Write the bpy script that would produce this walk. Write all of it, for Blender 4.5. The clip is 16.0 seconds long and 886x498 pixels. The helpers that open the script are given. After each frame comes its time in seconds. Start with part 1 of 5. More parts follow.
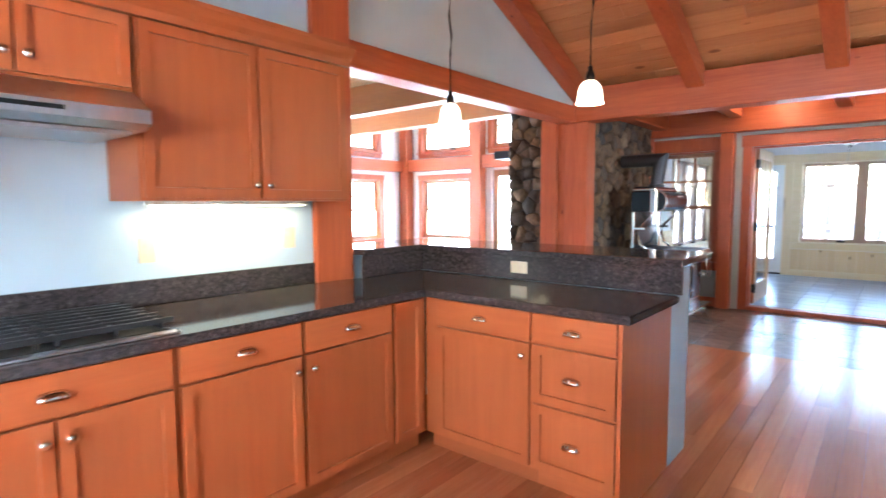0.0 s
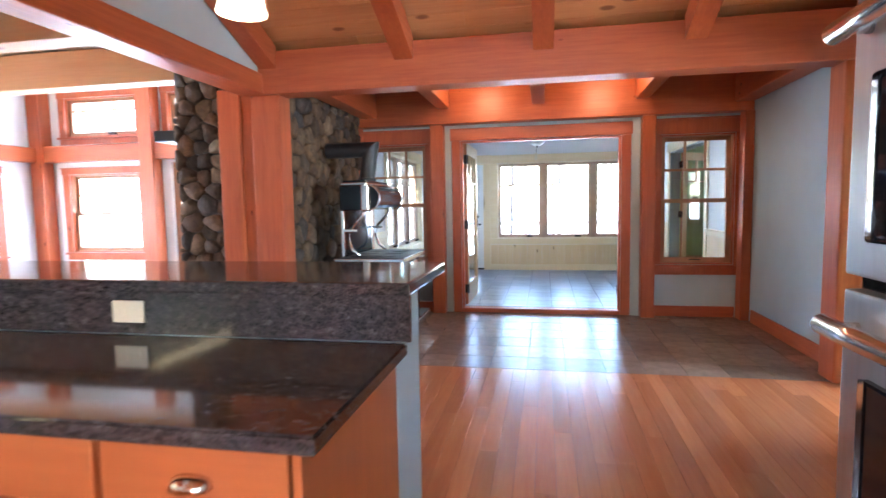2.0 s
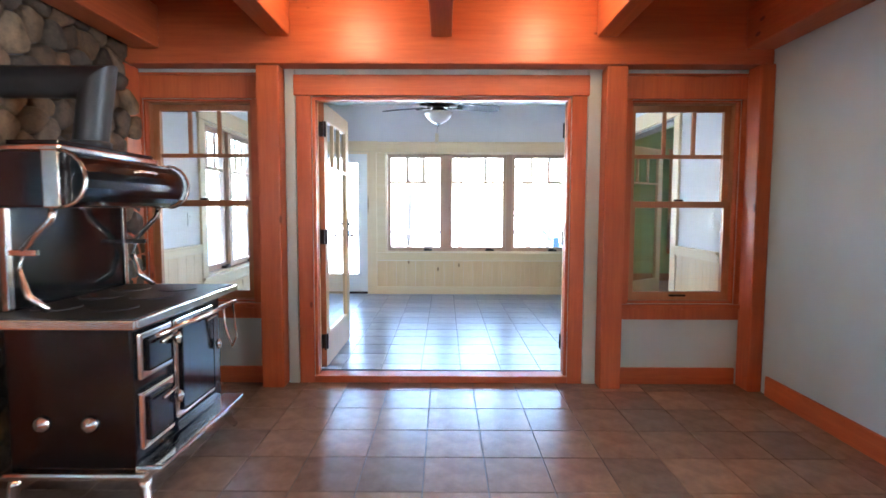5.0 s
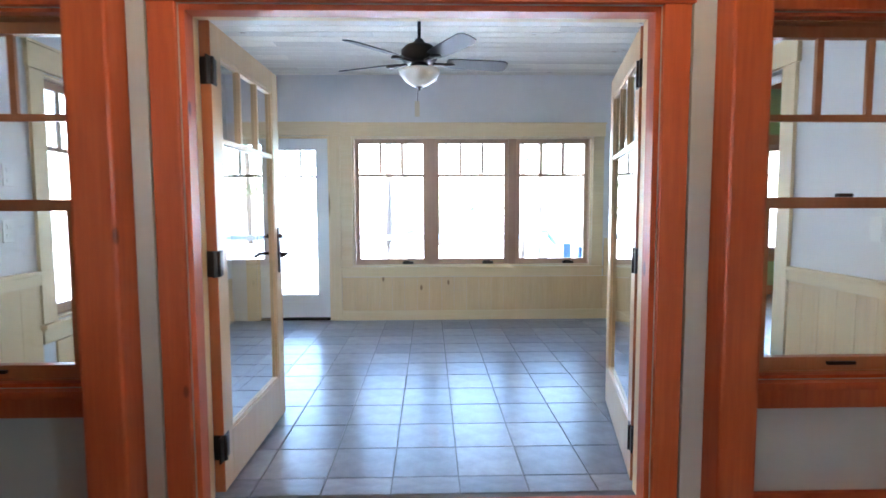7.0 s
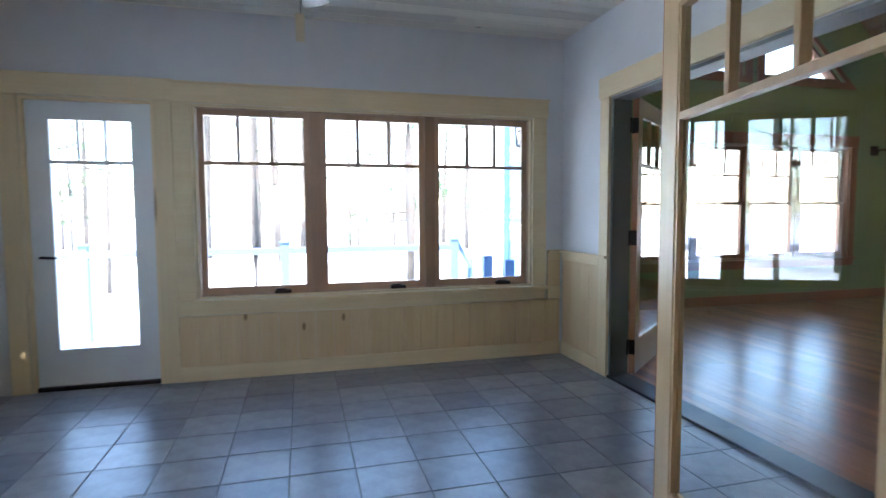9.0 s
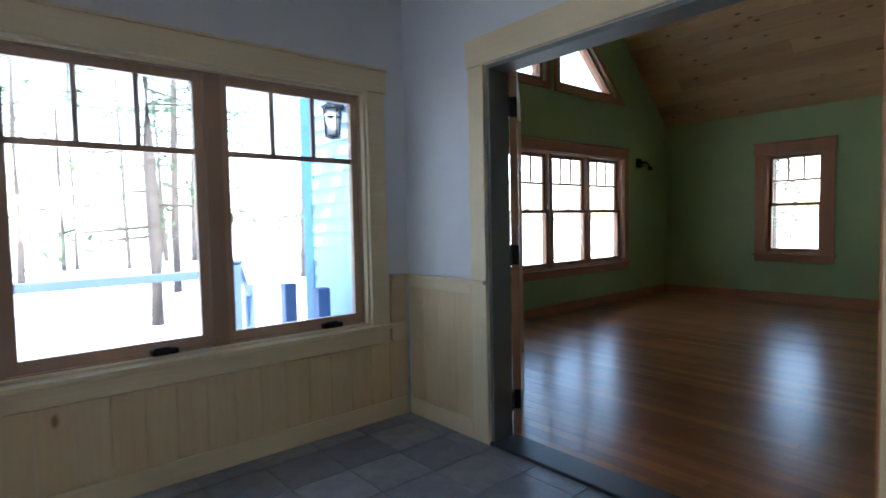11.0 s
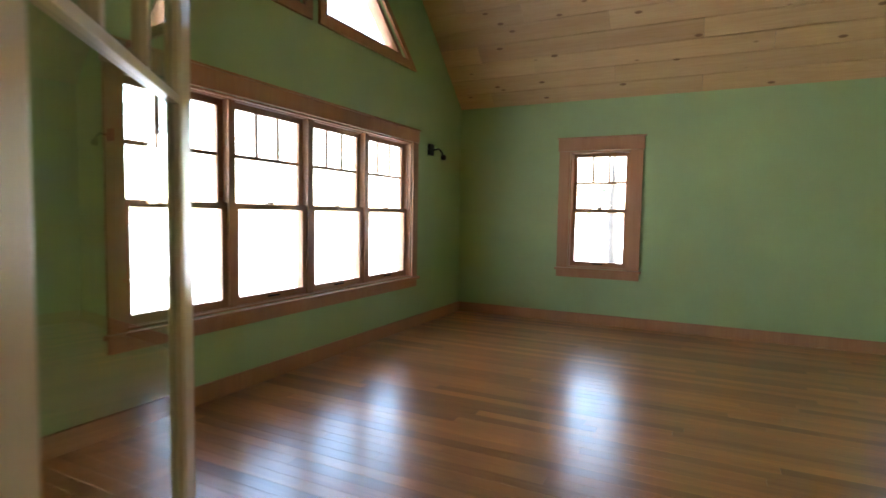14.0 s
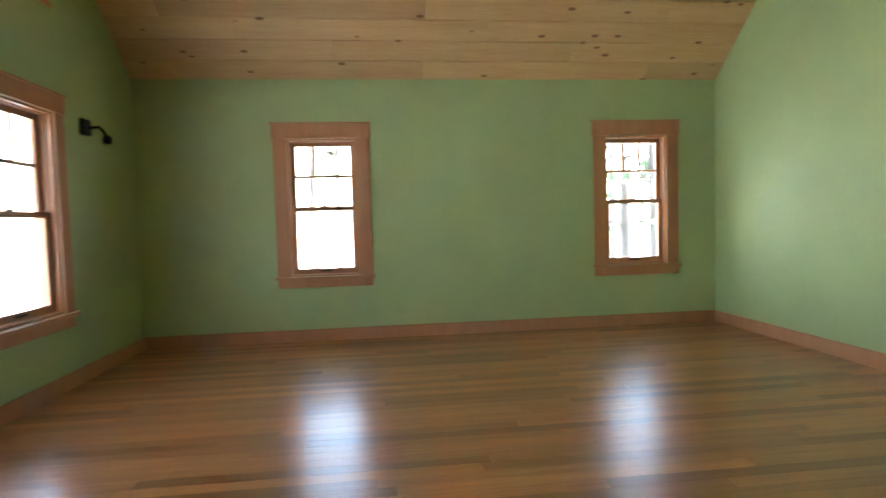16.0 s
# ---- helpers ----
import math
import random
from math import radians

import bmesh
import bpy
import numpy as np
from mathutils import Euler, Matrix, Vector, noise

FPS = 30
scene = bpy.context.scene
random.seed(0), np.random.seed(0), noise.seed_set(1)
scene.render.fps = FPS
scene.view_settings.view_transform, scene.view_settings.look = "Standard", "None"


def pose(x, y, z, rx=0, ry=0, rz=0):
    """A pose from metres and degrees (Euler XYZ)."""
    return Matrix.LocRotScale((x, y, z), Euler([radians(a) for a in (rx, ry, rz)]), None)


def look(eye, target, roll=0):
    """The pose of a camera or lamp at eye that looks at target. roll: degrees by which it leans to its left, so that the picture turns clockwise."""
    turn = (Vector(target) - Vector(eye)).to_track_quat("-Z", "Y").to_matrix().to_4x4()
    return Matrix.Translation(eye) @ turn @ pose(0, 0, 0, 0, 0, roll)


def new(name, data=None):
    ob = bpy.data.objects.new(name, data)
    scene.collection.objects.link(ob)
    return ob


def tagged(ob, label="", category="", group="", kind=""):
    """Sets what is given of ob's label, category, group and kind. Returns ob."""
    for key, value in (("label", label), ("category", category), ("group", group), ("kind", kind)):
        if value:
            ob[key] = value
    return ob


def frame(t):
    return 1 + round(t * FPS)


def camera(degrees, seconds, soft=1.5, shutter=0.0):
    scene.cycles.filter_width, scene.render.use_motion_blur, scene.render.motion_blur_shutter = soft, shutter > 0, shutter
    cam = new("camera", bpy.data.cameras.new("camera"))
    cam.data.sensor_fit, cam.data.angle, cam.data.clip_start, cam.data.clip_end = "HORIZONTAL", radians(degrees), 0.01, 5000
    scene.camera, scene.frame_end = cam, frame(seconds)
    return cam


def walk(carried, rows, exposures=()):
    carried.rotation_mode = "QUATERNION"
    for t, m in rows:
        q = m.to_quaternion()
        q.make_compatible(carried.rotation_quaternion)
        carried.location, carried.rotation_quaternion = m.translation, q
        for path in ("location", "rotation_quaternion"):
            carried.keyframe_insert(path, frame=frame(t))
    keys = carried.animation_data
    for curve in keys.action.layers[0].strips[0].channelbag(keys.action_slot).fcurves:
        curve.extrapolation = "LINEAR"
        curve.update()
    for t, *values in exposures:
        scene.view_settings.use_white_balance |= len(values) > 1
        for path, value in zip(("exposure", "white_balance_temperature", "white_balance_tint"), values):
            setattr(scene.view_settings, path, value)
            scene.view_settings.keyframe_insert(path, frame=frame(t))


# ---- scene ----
cam = camera(79.2, 16.0, 1.5, 0.4)
PATH = [
    (0, (0.927, -7.728, 1.371), (-0.356, -6.202, 1.203), -0.3),
    (0.5, (0.758, -7.468, 1.353), (-0.276, -5.764, 1.186), -0.5),
    (1, (0.627, -7.174, 1.348), (-0.151, -5.34, 1.174), -0.6),
    (1.5, (0.56, -6.839, 1.33), (0.005, -4.925, 1.161), -0.6),
    (2, (0.529, -6.453, 1.315), (0.155, -4.495, 1.148), -1.0),
    (2.5, (0.533, -6.097, 1.324), (0.28, -4.121, 1.151), -0.7),
    (3, (0.53, -5.67, 1.317), (0.367, -3.684, 1.147), -0.3),
    (3.5, (0.511, -5.255, 1.311), (0.421, -3.264, 1.144), -0.1),
    (4, (0.491, -4.837, 1.297), (0.449, -2.844, 1.135), 0.2),
    (6.5, (0.486, -2.534, 1.25), (0.509, -0.539, 1.112), -0.2),
    (7, (0.482, -2.147, 1.291), (0.532, -0.153, 1.137), -0.2),
    (7.5, (0.473, -1.71, 1.271), (0.573, 0.282, 1.125), 0.3),
    (8, (0.449, -1.303, 1.278), (0.63, 0.684, 1.132), 0.3),
    (10.5, (0.324, 0.701, 1.253), (1.455, 2.347, 1.146), -1.2),
    (11, (0.511, 0.984, 1.273), (1.804, 2.507, 1.171), -1.2),
    (11.5, (0.779, 1.276, 1.292), (2.204, 2.676, 1.193), -1.0),
    (12, (1.072, 1.465, 1.304), (2.584, 2.772, 1.206), -0.4),
    (12.5, (1.397, 1.698, 1.319), (2.984, 2.911, 1.212), 0.1),
    (13, (1.806, 1.885, 1.366), (3.44, 3.031, 1.237), 0.4),
    (13.5, (2.161, 2.152, 1.342), (3.874, 3.176, 1.215), 1.0),
    (14, (2.484, 2.319, 1.339), (4.272, 3.205, 1.211), 1.0),
    (14.5, (2.767, 2.462, 1.295), (4.639, 3.157, 1.173), 0.5),
    (15, (2.945, 2.699, 1.252), (4.9, 3.103, 1.136), -0.5),
    (15.5, (3.172, 2.819, 1.254), (5.166, 2.928, 1.142), -1.2),
    (16, (3.413, 2.901, 1.24), (5.399, 2.684, 1.141), -1.6),
]
walk(cam, [(t, look(e, g, r)) for t, e, g, r in PATH],
     exposures=[(0.0, 4.95, 5950, 10), (1.0, 4.85, 5950, 10), (3.0, 4.95, 5950, 10), (4.0, 5.2, 6050, 10), (6.5, 4.8, 6050, 10), (8.0, 4.45, 6050, 10),
                (10.5, 2.9, 6250, 10), (11.0, 3.1, 6200, 10), (11.5, 3.25, 6200, 10), (12.5, 3.6, 6150, 10), (13.5, 4.5, 6500, 10), (14.5, 4.75, 7350, 10), (16.0, 4.95, 7350, 10)])

# ---- world, sun, large lights ----
world = bpy.data.worlds.new("world")
scene.world = world
world.use_nodes = True
wn = world.node_tree.nodes
sky = wn.new("ShaderNodeTexSky")
sky.sky_type = "NISHITA"
sky.sun_disc = False
sky.sun_elevation, sky.sun_rotation = radians(52), radians(197)
wn["Background"].inputs["Strength"].default_value = 0.15
world.node_tree.links.new(sky.outputs[0], wn["Background"].inputs[0])
sun = new("sun", bpy.data.lights.new("sun", "SUN"))
sun.data.energy, sun.data.angle, sun.data.color = 2.4, radians(0.6), (1, 0.95, 0.88)
sun.matrix_world = look((0, 0, 30), (5, 16, 8))


def area(name, at, to, w, h, watts, color=(1, 1, 1)):
    d = bpy.data.lights.new(name, "AREA")
    d.shape, d.size, d.size_y, d.energy, d.color = "RECTANGLE", w, h, watts, color
    o = new(name, d)
    o.matrix_world = look(at, to)
    return o


DAY = (0.76, 0.88, 1.0)
area("skylight_living_far", (-5.2, 0.85, 1.6), (-5.2, -5, 1.2), 3.6, 2.4, 25, DAY)
area("skylight_living_side", (-7.4, -2.2, 1.5), (0, -2.6, 1.2), 4.4, 2.0, 34, DAY)
# Added fill lamp that brightens the kitchen from an unseen, assumed south window.
area("fill_kitchen_south", (0.6, -9.55, 1.6), (0.4, -4, 1.2), 2.6, 1.3, 2.9, (1, 0.95, 0.88))


# Added lamp brightening the side room beyond the doorway; no source there is known.
area("fill_side_room", (4.6, -3.4, 1.5), (2.8, -3.2, 1.0), 0.9, 1.2, 6, DAY)


def bulb(name, at, watts, size, color=(1, 0.72, 0.42)):
    d = bpy.data.lights.new(name, "POINT")
    d.energy, d.shadow_soft_size, d.color = watts, size, color
    new(name, d).location = at


bulb("nook_bulb", (-0.13, -0.68, 2.53), 0.55, 0.12)
bulb("nook_bulb", (1.15, -0.68, 2.53), 0.55, 0.12)
bulb("pendant_bulb", (-1.304, -4.993, 1.86), 0.24, 0.05)
bulb("pendant_bulb", (-0.407, -4.857, 1.895), 0.24, 0.05)
area("under_cabinet_tube", (-1.585, -6.35, 1.36), (-1.585, -6.35, 0), 0.07, 0.74, 0.155, (1, 0.74, 0.38))


# ---- materials ----
def nodes_of(name, rough=0.5, metal=0.0):
    m = bpy.data.materials.new(name)
    m.use_nodes = True
    nt = m.node_tree
    b = nt.nodes["Principled BSDF"]
    b.inputs["Roughness"].default_value, b.inputs["Metallic"].default_value = rough, metal
    return m, nt, b


def ramp(nt, fac, stops):
    r = nt.nodes.new("ShaderNodeValToRGB")
    while len(r.color_ramp.elements) < len(stops):
        r.color_ramp.elements.new(0.5)
    for e, (p, c) in zip(r.color_ramp.elements, stops):
        e.position, e.color = p, (*c, 1)
    nt.links.new(fac, r.inputs[0])
    return r.outputs[0]


def texture(nt, kind, scale, stretch=(1, 1, 1), detail=4.0, rough=0.6, shift=None):
    co = nt.nodes.new("ShaderNodeTexCoord")
    mp = nt.nodes.new("ShaderNodeMapping")
    mp.inputs["Scale"].default_value = stretch
    nt.links.new(co.outputs["Object"], mp.inputs[0])
    if shift is not None:
        nt.links.new(shift, mp.inputs["Location"])
    t = nt.nodes.new(kind)
    t.inputs["Scale"].default_value = scale
    if kind == "ShaderNodeTexNoise":
        t.inputs["Detail"].default_value, t.inputs["Roughness"].default_value = detail, rough
    nt.links.new(mp.outputs[0], t.inputs["Vector"])
    return t


def mix(nt, fac, a, b, mode="MIX"):
    n = nt.nodes.new("ShaderNodeMix")
    n.data_type, n.blend_type = "RGBA", mode
    for sock, v in ((n.inputs["Factor"], fac), (n.inputs["A"], a), (n.inputs["B"], b)):
        if isinstance(v, (int, float)):
            sock.default_value = v
        elif isinstance(v, tuple):
            sock.default_value = (*v, 1)
        else:
            nt.links.new(v, sock)
    return n.outputs["Result"]


def bump(nt, b, height, strength, dist=0.01):
    n = nt.nodes.new("ShaderNodeBump")
    n.inputs["Strength"].default_value, n.inputs["Distance"].default_value = strength, dist
    nt.links.new(height, n.inputs["Height"])
    nt.links.new(n.outputs[0], b.inputs["Normal"])


def wood(name, light, dark, along="z", rough=0.4, knots=0.0, vary="island", grain=1.0, coat=0.0, knot_size=1.0, spread=1.0):
    """Planed timber: long grain along one axis, slow colour drift, knots, a tone of its own for each board."""
    m, nt, b = nodes_of(name, rough)
    st = {"x": (0.06, 1, 1), "y": (1, 0.06, 1), "z": (1, 1, 0.06)}[along]
    info = nt.nodes.new("ShaderNodeObjectInfo") if vary == "object" else nt.nodes.new("ShaderNodeNewGeometry")
    rnd = info.outputs["Random"] if vary == "object" else info.outputs["Random Per Island"]
    cmb = nt.nodes.new("ShaderNodeVectorMath")
    cmb.operation = "SCALE"
    cmb.inputs[0].default_value = (7.3, 5.1, 9.7)
    nt.links.new(rnd, cmb.inputs["Scale"])
    g = texture(nt, "ShaderNodeTexNoise", 55 * grain, st, 6, 0.65, cmb.outputs[0])
    s = texture(nt, "ShaderNodeTexNoise", 7 * grain, st, 3, 0.5, cmb.outputs[0])
    c = ramp(nt, g.outputs[0], [(0.3, dark), (0.7, light)])
    c2 = ramp(nt, s.outputs[0], [(0.3, dark), (0.72, light)])
    c = mix(nt, 0.5, c, c2)
    tone = ramp(nt, rnd, [(0.0, (1 - 0.23 * spread, 1 - 0.26 * spread, 1 - 0.29 * spread)), (0.5, (1, 1, 1)), (1.0, (1 + 0.14 * spread, 1 + 0.11 * spread, 1 + 0.06 * spread))])
    c = mix(nt, 1.0, c, tone, "MULTIPLY")
    if knots:
        k = texture(nt, "ShaderNodeTexVoronoi", knots, tuple(0.45 if q < 1 else 1 for q in st))
        kr = ramp(nt, k.outputs["Distance"], [(0.0, (1, 1, 1)), (0.10 * knot_size, (0.85, 0.85, 0.85)), (0.145 * knot_size, (0, 0, 0))])
        c = mix(nt, kr, c, (dark[0] * 0.42, dark[1] * 0.32, dark[2] * 0.26))
    nt.links.new(c, b.inputs["Base Color"])
    bump(nt, b, g.outputs[0], 0.12, 0.002)
    if coat:
        b.inputs["Coat Weight"].default_value, b.inputs["Coat Roughness"].default_value = coat, 0.16
    return m


def paint(name, color, rough=0.6, drift=0.06, tex=0.06):
    m, nt, b = nodes_of(name, rough)
    n = texture(nt, "ShaderNodeTexNoise", 1.3, (1, 1, 1), 3)
    c = ramp(nt, n.outputs[0], [(0.3, tuple(v * (1 - drift) for v in color)), (0.7, tuple(min(1, v * (1 + drift)) for v in color))])
    nt.links.new(c, b.inputs["Base Color"])
    f = texture(nt, "ShaderNodeTexNoise", 160, (1, 1, 1), 2)
    bump(nt, b, f.outputs[0], tex, 0.002)
    return m


def metal(name, color, rough=0.25, brushed=None):
    m, nt, b = nodes_of(name, rough, 1.0)
    n = texture(nt, "ShaderNodeTexNoise", 40, brushed or (1, 1, 1), 3)
    c = ramp(nt, n.outputs[0], [(0.3, tuple(v * 0.85 for v in color)), (0.7, color)])
    nt.links.new(c, b.inputs["Base Color"])
    r = nt.nodes.new("ShaderNodeMapRange")
    r.inputs["To Min"].default_value, r.inputs["To Max"].default_value = rough * 0.75, rough * 1.3
    nt.links.new(n.outputs[0], r.inputs[0])
    nt.links.new(r.outputs[0], b.inputs["Roughness"])
    return m


def granite(name):
    m, nt, b = nodes_of(name, 0.08)
    n = texture(nt, "ShaderNodeTexNoise", 58, (0.6, 1, 1), 8, 0.72)
    v = texture(nt, "ShaderNodeTexVoronoi", 120)
    c = ramp(nt, n.outputs[0], [(0.42, (0.007, 0.007, 0.009)), (0.50, (0.032, 0.025, 0.026)), (0.57, (0.060, 0.047, 0.043)), (0.67, (0.13, 0.118, 0.122))])
    c2 = ramp(nt, v.outputs["Distance"], [(0.1, (0.012, 0.011, 0.013)), (0.6, (0.085, 0.072, 0.072))])
    nt.links.new(mix(nt, 0.38, c, c2), b.inputs["Base Color"])
    return m


def stone(name):
    m, nt, b = nodes_of(name, 0.82)
    info = nt.nodes.new("ShaderNodeObjectInfo")
    base = ramp(nt, info.outputs["Random"], [(0.0, (0.055, 0.043, 0.034)), (0.25, (0.17, 0.105, 0.058)), (0.5, (0.25, 0.165, 0.092)), (0.68, (0.09, 0.08, 0.07)), (0.85, (0.20, 0.12, 0.062)), (1.0, (0.33, 0.24, 0.15))])
    n = texture(nt, "ShaderNodeTexNoise", 14, (1, 1, 1), 8, 0.7)
    sh = ramp(nt, n.outputs[0], [(0.3, (0.32, 0.31, 0.31)), (0.7, (1.02, 0.98, 0.92))])
    nt.links.new(mix(nt, 1.0, base, sh, "MULTIPLY"), b.inputs["Base Color"])
    bump(nt, b, n.outputs[0], 0.8, 0.03)
    return m


def tile_material(name, a, c_, rough=0.35):
    m, nt, b = nodes_of(name, rough)
    info = nt.nodes.new("ShaderNodeObjectInfo")
    n = texture(nt, "ShaderNodeTexNoise", 9, (1, 1, 1), 7, 0.65)
    c = ramp(nt, n.outputs[0], [(0.3, a), (0.7, c_)])
    tone = ramp(nt, info.outputs["Random"], [(0.0, (0.75, 0.76, 0.8)), (1.0, (1.2, 1.15, 1.1))])
    nt.links.new(mix(nt, 1.0, c, tone, "MULTIPLY"), b.inputs["Base Color"])
    bump(nt, b, n.outputs[0], 0.25, 0.006)
    return m


def glass(name, rough=0.0):
    m, nt, b = nodes_of(name, rough)
    b.inputs["Transmission Weight"].default_value = 1.0
    b.inputs["IOR"].default_value = 1.45
    b.inputs["Base Color"].default_value = (0.97, 0.99, 0.98, 1)
    return m


def glow(name, color, power):
    m, nt, b = nodes_of(name, 0.35)
    b.inputs["Base Color"].default_value = (*color, 1)
    b.inputs["Emission Color"].default_value = (*color, 1)
    b.inputs["Emission Strength"].default_value = power
    return m


FIR_D, FIR_L = (0.33, 0.060, 0.018), (0.54, 0.130, 0.040)
M = dict(
    fir_x=wood("fir_timber_x", FIR_L, FIR_D, "x", 0.42, 4.5, knot_size=0.5), fir_y=wood("fir_timber_y", FIR_L, FIR_D, "y", 0.42, 4.5, knot_size=0.5), fir_z=wood("fir_timber_z", FIR_L, FIR_D, "z", 0.42, 4.5, knot_size=0.5),
    cab_z=wood("cabinet_cherry_z", (0.45, 0.126, 0.038), (0.35, 0.090, 0.025), "z", 0.35, 0, "object", 0.6), cab_y=wood("cabinet_cherry_y", (0.45, 0.126, 0.038), (0.35, 0.090, 0.025), "y", 0.35, 0, "object", 0.6),
    cab_x=wood("cabinet_cherry_x", (0.45, 0.126, 0.038), (0.35, 0.090, 0.025), "x", 0.35, 0, "object", 0.6),
    pine_x=wood("pine_boards_x", (0.60, 0.40, 0.21), (0.46, 0.27, 0.12), "x", 0.5, 5.0), pine_y=wood("pine_boards_y", (0.60, 0.40, 0.21), (0.46, 0.27, 0.12), "y", 0.5, 7.0),
    pine_warm=wood("pine_warm_x", (0.58, 0.27, 0.11), (0.46, 0.17, 0.06), "x", 0.5, 4.6), pine_white=wood("pine_whitewashed_x", (0.87, 0.84, 0.76), (0.77, 0.73, 0.64), "x", 0.25, 5.0, knot_size=0.5),
    wains=wood("pine_wainscot_z", (0.74, 0.57, 0.34), (0.63, 0.44, 0.23), "z", 0.5, 4.6, knot_size=0.62, spread=0.7), trim_pine_x=wood("pine_trim_x", (0.76, 0.63, 0.41), (0.68, 0.53, 0.31), "x", 0.5, 1.5),
    trim_pine_y=wood("pine_trim_y", (0.76, 0.63, 0.41), (0.68, 0.53, 0.31), "y", 0.5, 1.5), trim_pine_z=wood("pine_trim_z", (0.76, 0.63, 0.41), (0.68, 0.53, 0.31), "z", 0.5, 1.5),
    sash_pale=wood("sash_pale", (0.46, 0.30, 0.20), (0.38, 0.23, 0.15), "z", 0.4, 0), fir_pale=wood("fir_pale_x", (0.62, 0.33, 0.15), (0.52, 0.24, 0.10), "x", 0.45, 2.2),
    fir_lt=wood("fir_casing_light", (0.45, 0.215, 0.10), (0.35, 0.145, 0.062), "z", 0.45, 0), sash=wood("sash_fir", (0.40, 0.18, 0.08), (0.30, 0.12, 0.05), "z", 0.4, 0),
    door=wood("door_fir", (0.46, 0.16, 0.06), (0.34, 0.10, 0.035), "z", 0.35, 0), door_pale=wood("door_pine", (0.66, 0.50, 0.30), (0.56, 0.38, 0.20), "z", 0.35, 0),
    floor_k=wood("fir_floor_boards", (0.52, 0.20, 0.085), (0.38, 0.115, 0.042), "y", 0.22, 0, "object", 0.8, 0.3),
    floor_g=wood("oak_floor_boards", (0.54, 0.235, 0.088), (0.31, 0.104, 0.033), "y", 0.3, 0, "object", 0.8, 0.2, spread=1.5),
    wall_grey=paint("wall_blue_grey", (0.50, 0.56, 0.55)), wall_blue=paint("wall_pale_blue", (0.44, 0.58, 0.66)), wall_green=paint("wall_sage_green", (0.335, 0.425, 0.195)), wall_lav=paint("wall_pale_lavender", (0.72, 0.71, 0.71)),
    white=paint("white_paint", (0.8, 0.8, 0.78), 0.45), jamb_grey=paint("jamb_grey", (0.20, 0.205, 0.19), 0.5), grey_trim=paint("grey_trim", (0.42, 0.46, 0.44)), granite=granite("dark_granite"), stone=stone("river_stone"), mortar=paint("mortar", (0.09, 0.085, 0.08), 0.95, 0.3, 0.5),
    slate=tile_material("brown_slate", (0.17, 0.118, 0.092), (0.29, 0.20, 0.155), 0.25), slate_b=tile_material("grey_slate", (0.17, 0.18, 0.20), (0.29, 0.30, 0.33), 0.28), grout=paint("grout", (0.12, 0.115, 0.11), 0.9, 0.2, 0.3), grout_b=paint("grey_grout", (0.16, 0.165, 0.175), 0.8, 0.2, 0.3),
    black=paint("black_enamel", (0.004, 0.004, 0.0045), 0.14, 0.2, 0.0), iron=paint("cast_iron", (0.02, 0.02, 0.021), 0.45, 0.3, 0.3), nickel=metal("polished_nickel", (0.78, 0.72, 0.66), 0.14), steel=metal("brushed_steel", (0.52, 0.52, 0.54), 0.3, (1, 1, 0.05)),
    bronze=metal("dark_bronze", (0.045, 0.035, 0.03), 0.4), glass=glass("clear_glass"), dark_glass=paint("oven_black_glass", (0.008, 0.008, 0.01), 0.05, 0.1, 0.0), ivory=paint("ivory_plastic", (0.68, 0.60, 0.44), 0.4, 0.03, 0),
    shade=glow("lit_shade", (1.0, 0.80, 0.52), 0.23), frost=glow("lit_bowl", (1.0, 0.86, 0.66), 0.25), bowl=paint("opal_glass", (0.78, 0.74, 0.66), 0.25, 0.02, 0), strip=glow("lit_strip", (1.0, 0.86, 0.58), 0.42),
    snow=paint("snow", (0.82, 0.84, 0.88), 0.8, 0.1, 0.5), bark=paint("bark", (0.07, 0.058, 0.05), 0.9, 0.4, 0.9), needle=paint("needles", (0.05, 0.09, 0.04), 0.7, 0.4, 0.3), siding=paint("blue_siding", (0.36, 0.52, 0.66), 0.6), blue=paint("blue_corner_board", (0.035, 0.16, 0.46), 0.55),
    deck=wood("deck_grey", (0.45, 0.46, 0.48), (0.34, 0.35, 0.37), "x", 0.8, 0), rail=paint("rail_blue_grey", (0.10, 0.16, 0.27), 0.6), dark=paint("dark_threshold", (0.03, 0.032, 0.04), 0.4, 0.2, 0.1), roof=paint("roof_shingle", (0.1, 0.1, 0.1), 0.9, 0.3, 0.5),
)


# ---- building helpers ----
def box(bm, x0, y0, z0, x1, y1, z1, bevel=0.0):
    x0, x1, y0, y1, z0, z1 = min(x0, x1), max(x0, x1), min(y0, y1), max(y0, y1), min(z0, z1), max(z0, z1)
    m = Matrix.Translation(((x0 + x1) / 2, (y0 + y1) / 2, (z0 + z1) / 2)) @ Matrix.Diagonal((x1 - x0, y1 - y0, z1 - z0, 1))
    vs = bmesh.ops.create_cube(bm, size=1, matrix=m)["verts"]
    if bevel:
        es = list({e for v in vs for e in v.link_edges})
        bmesh.ops.bevel(bm, geom=es, offset=bevel, segments=2, affect="EDGES", profile=0.6)
    return bm


def bx(*a, bevel=0.0):
    return box(bmesh.new(), *a, bevel=bevel)


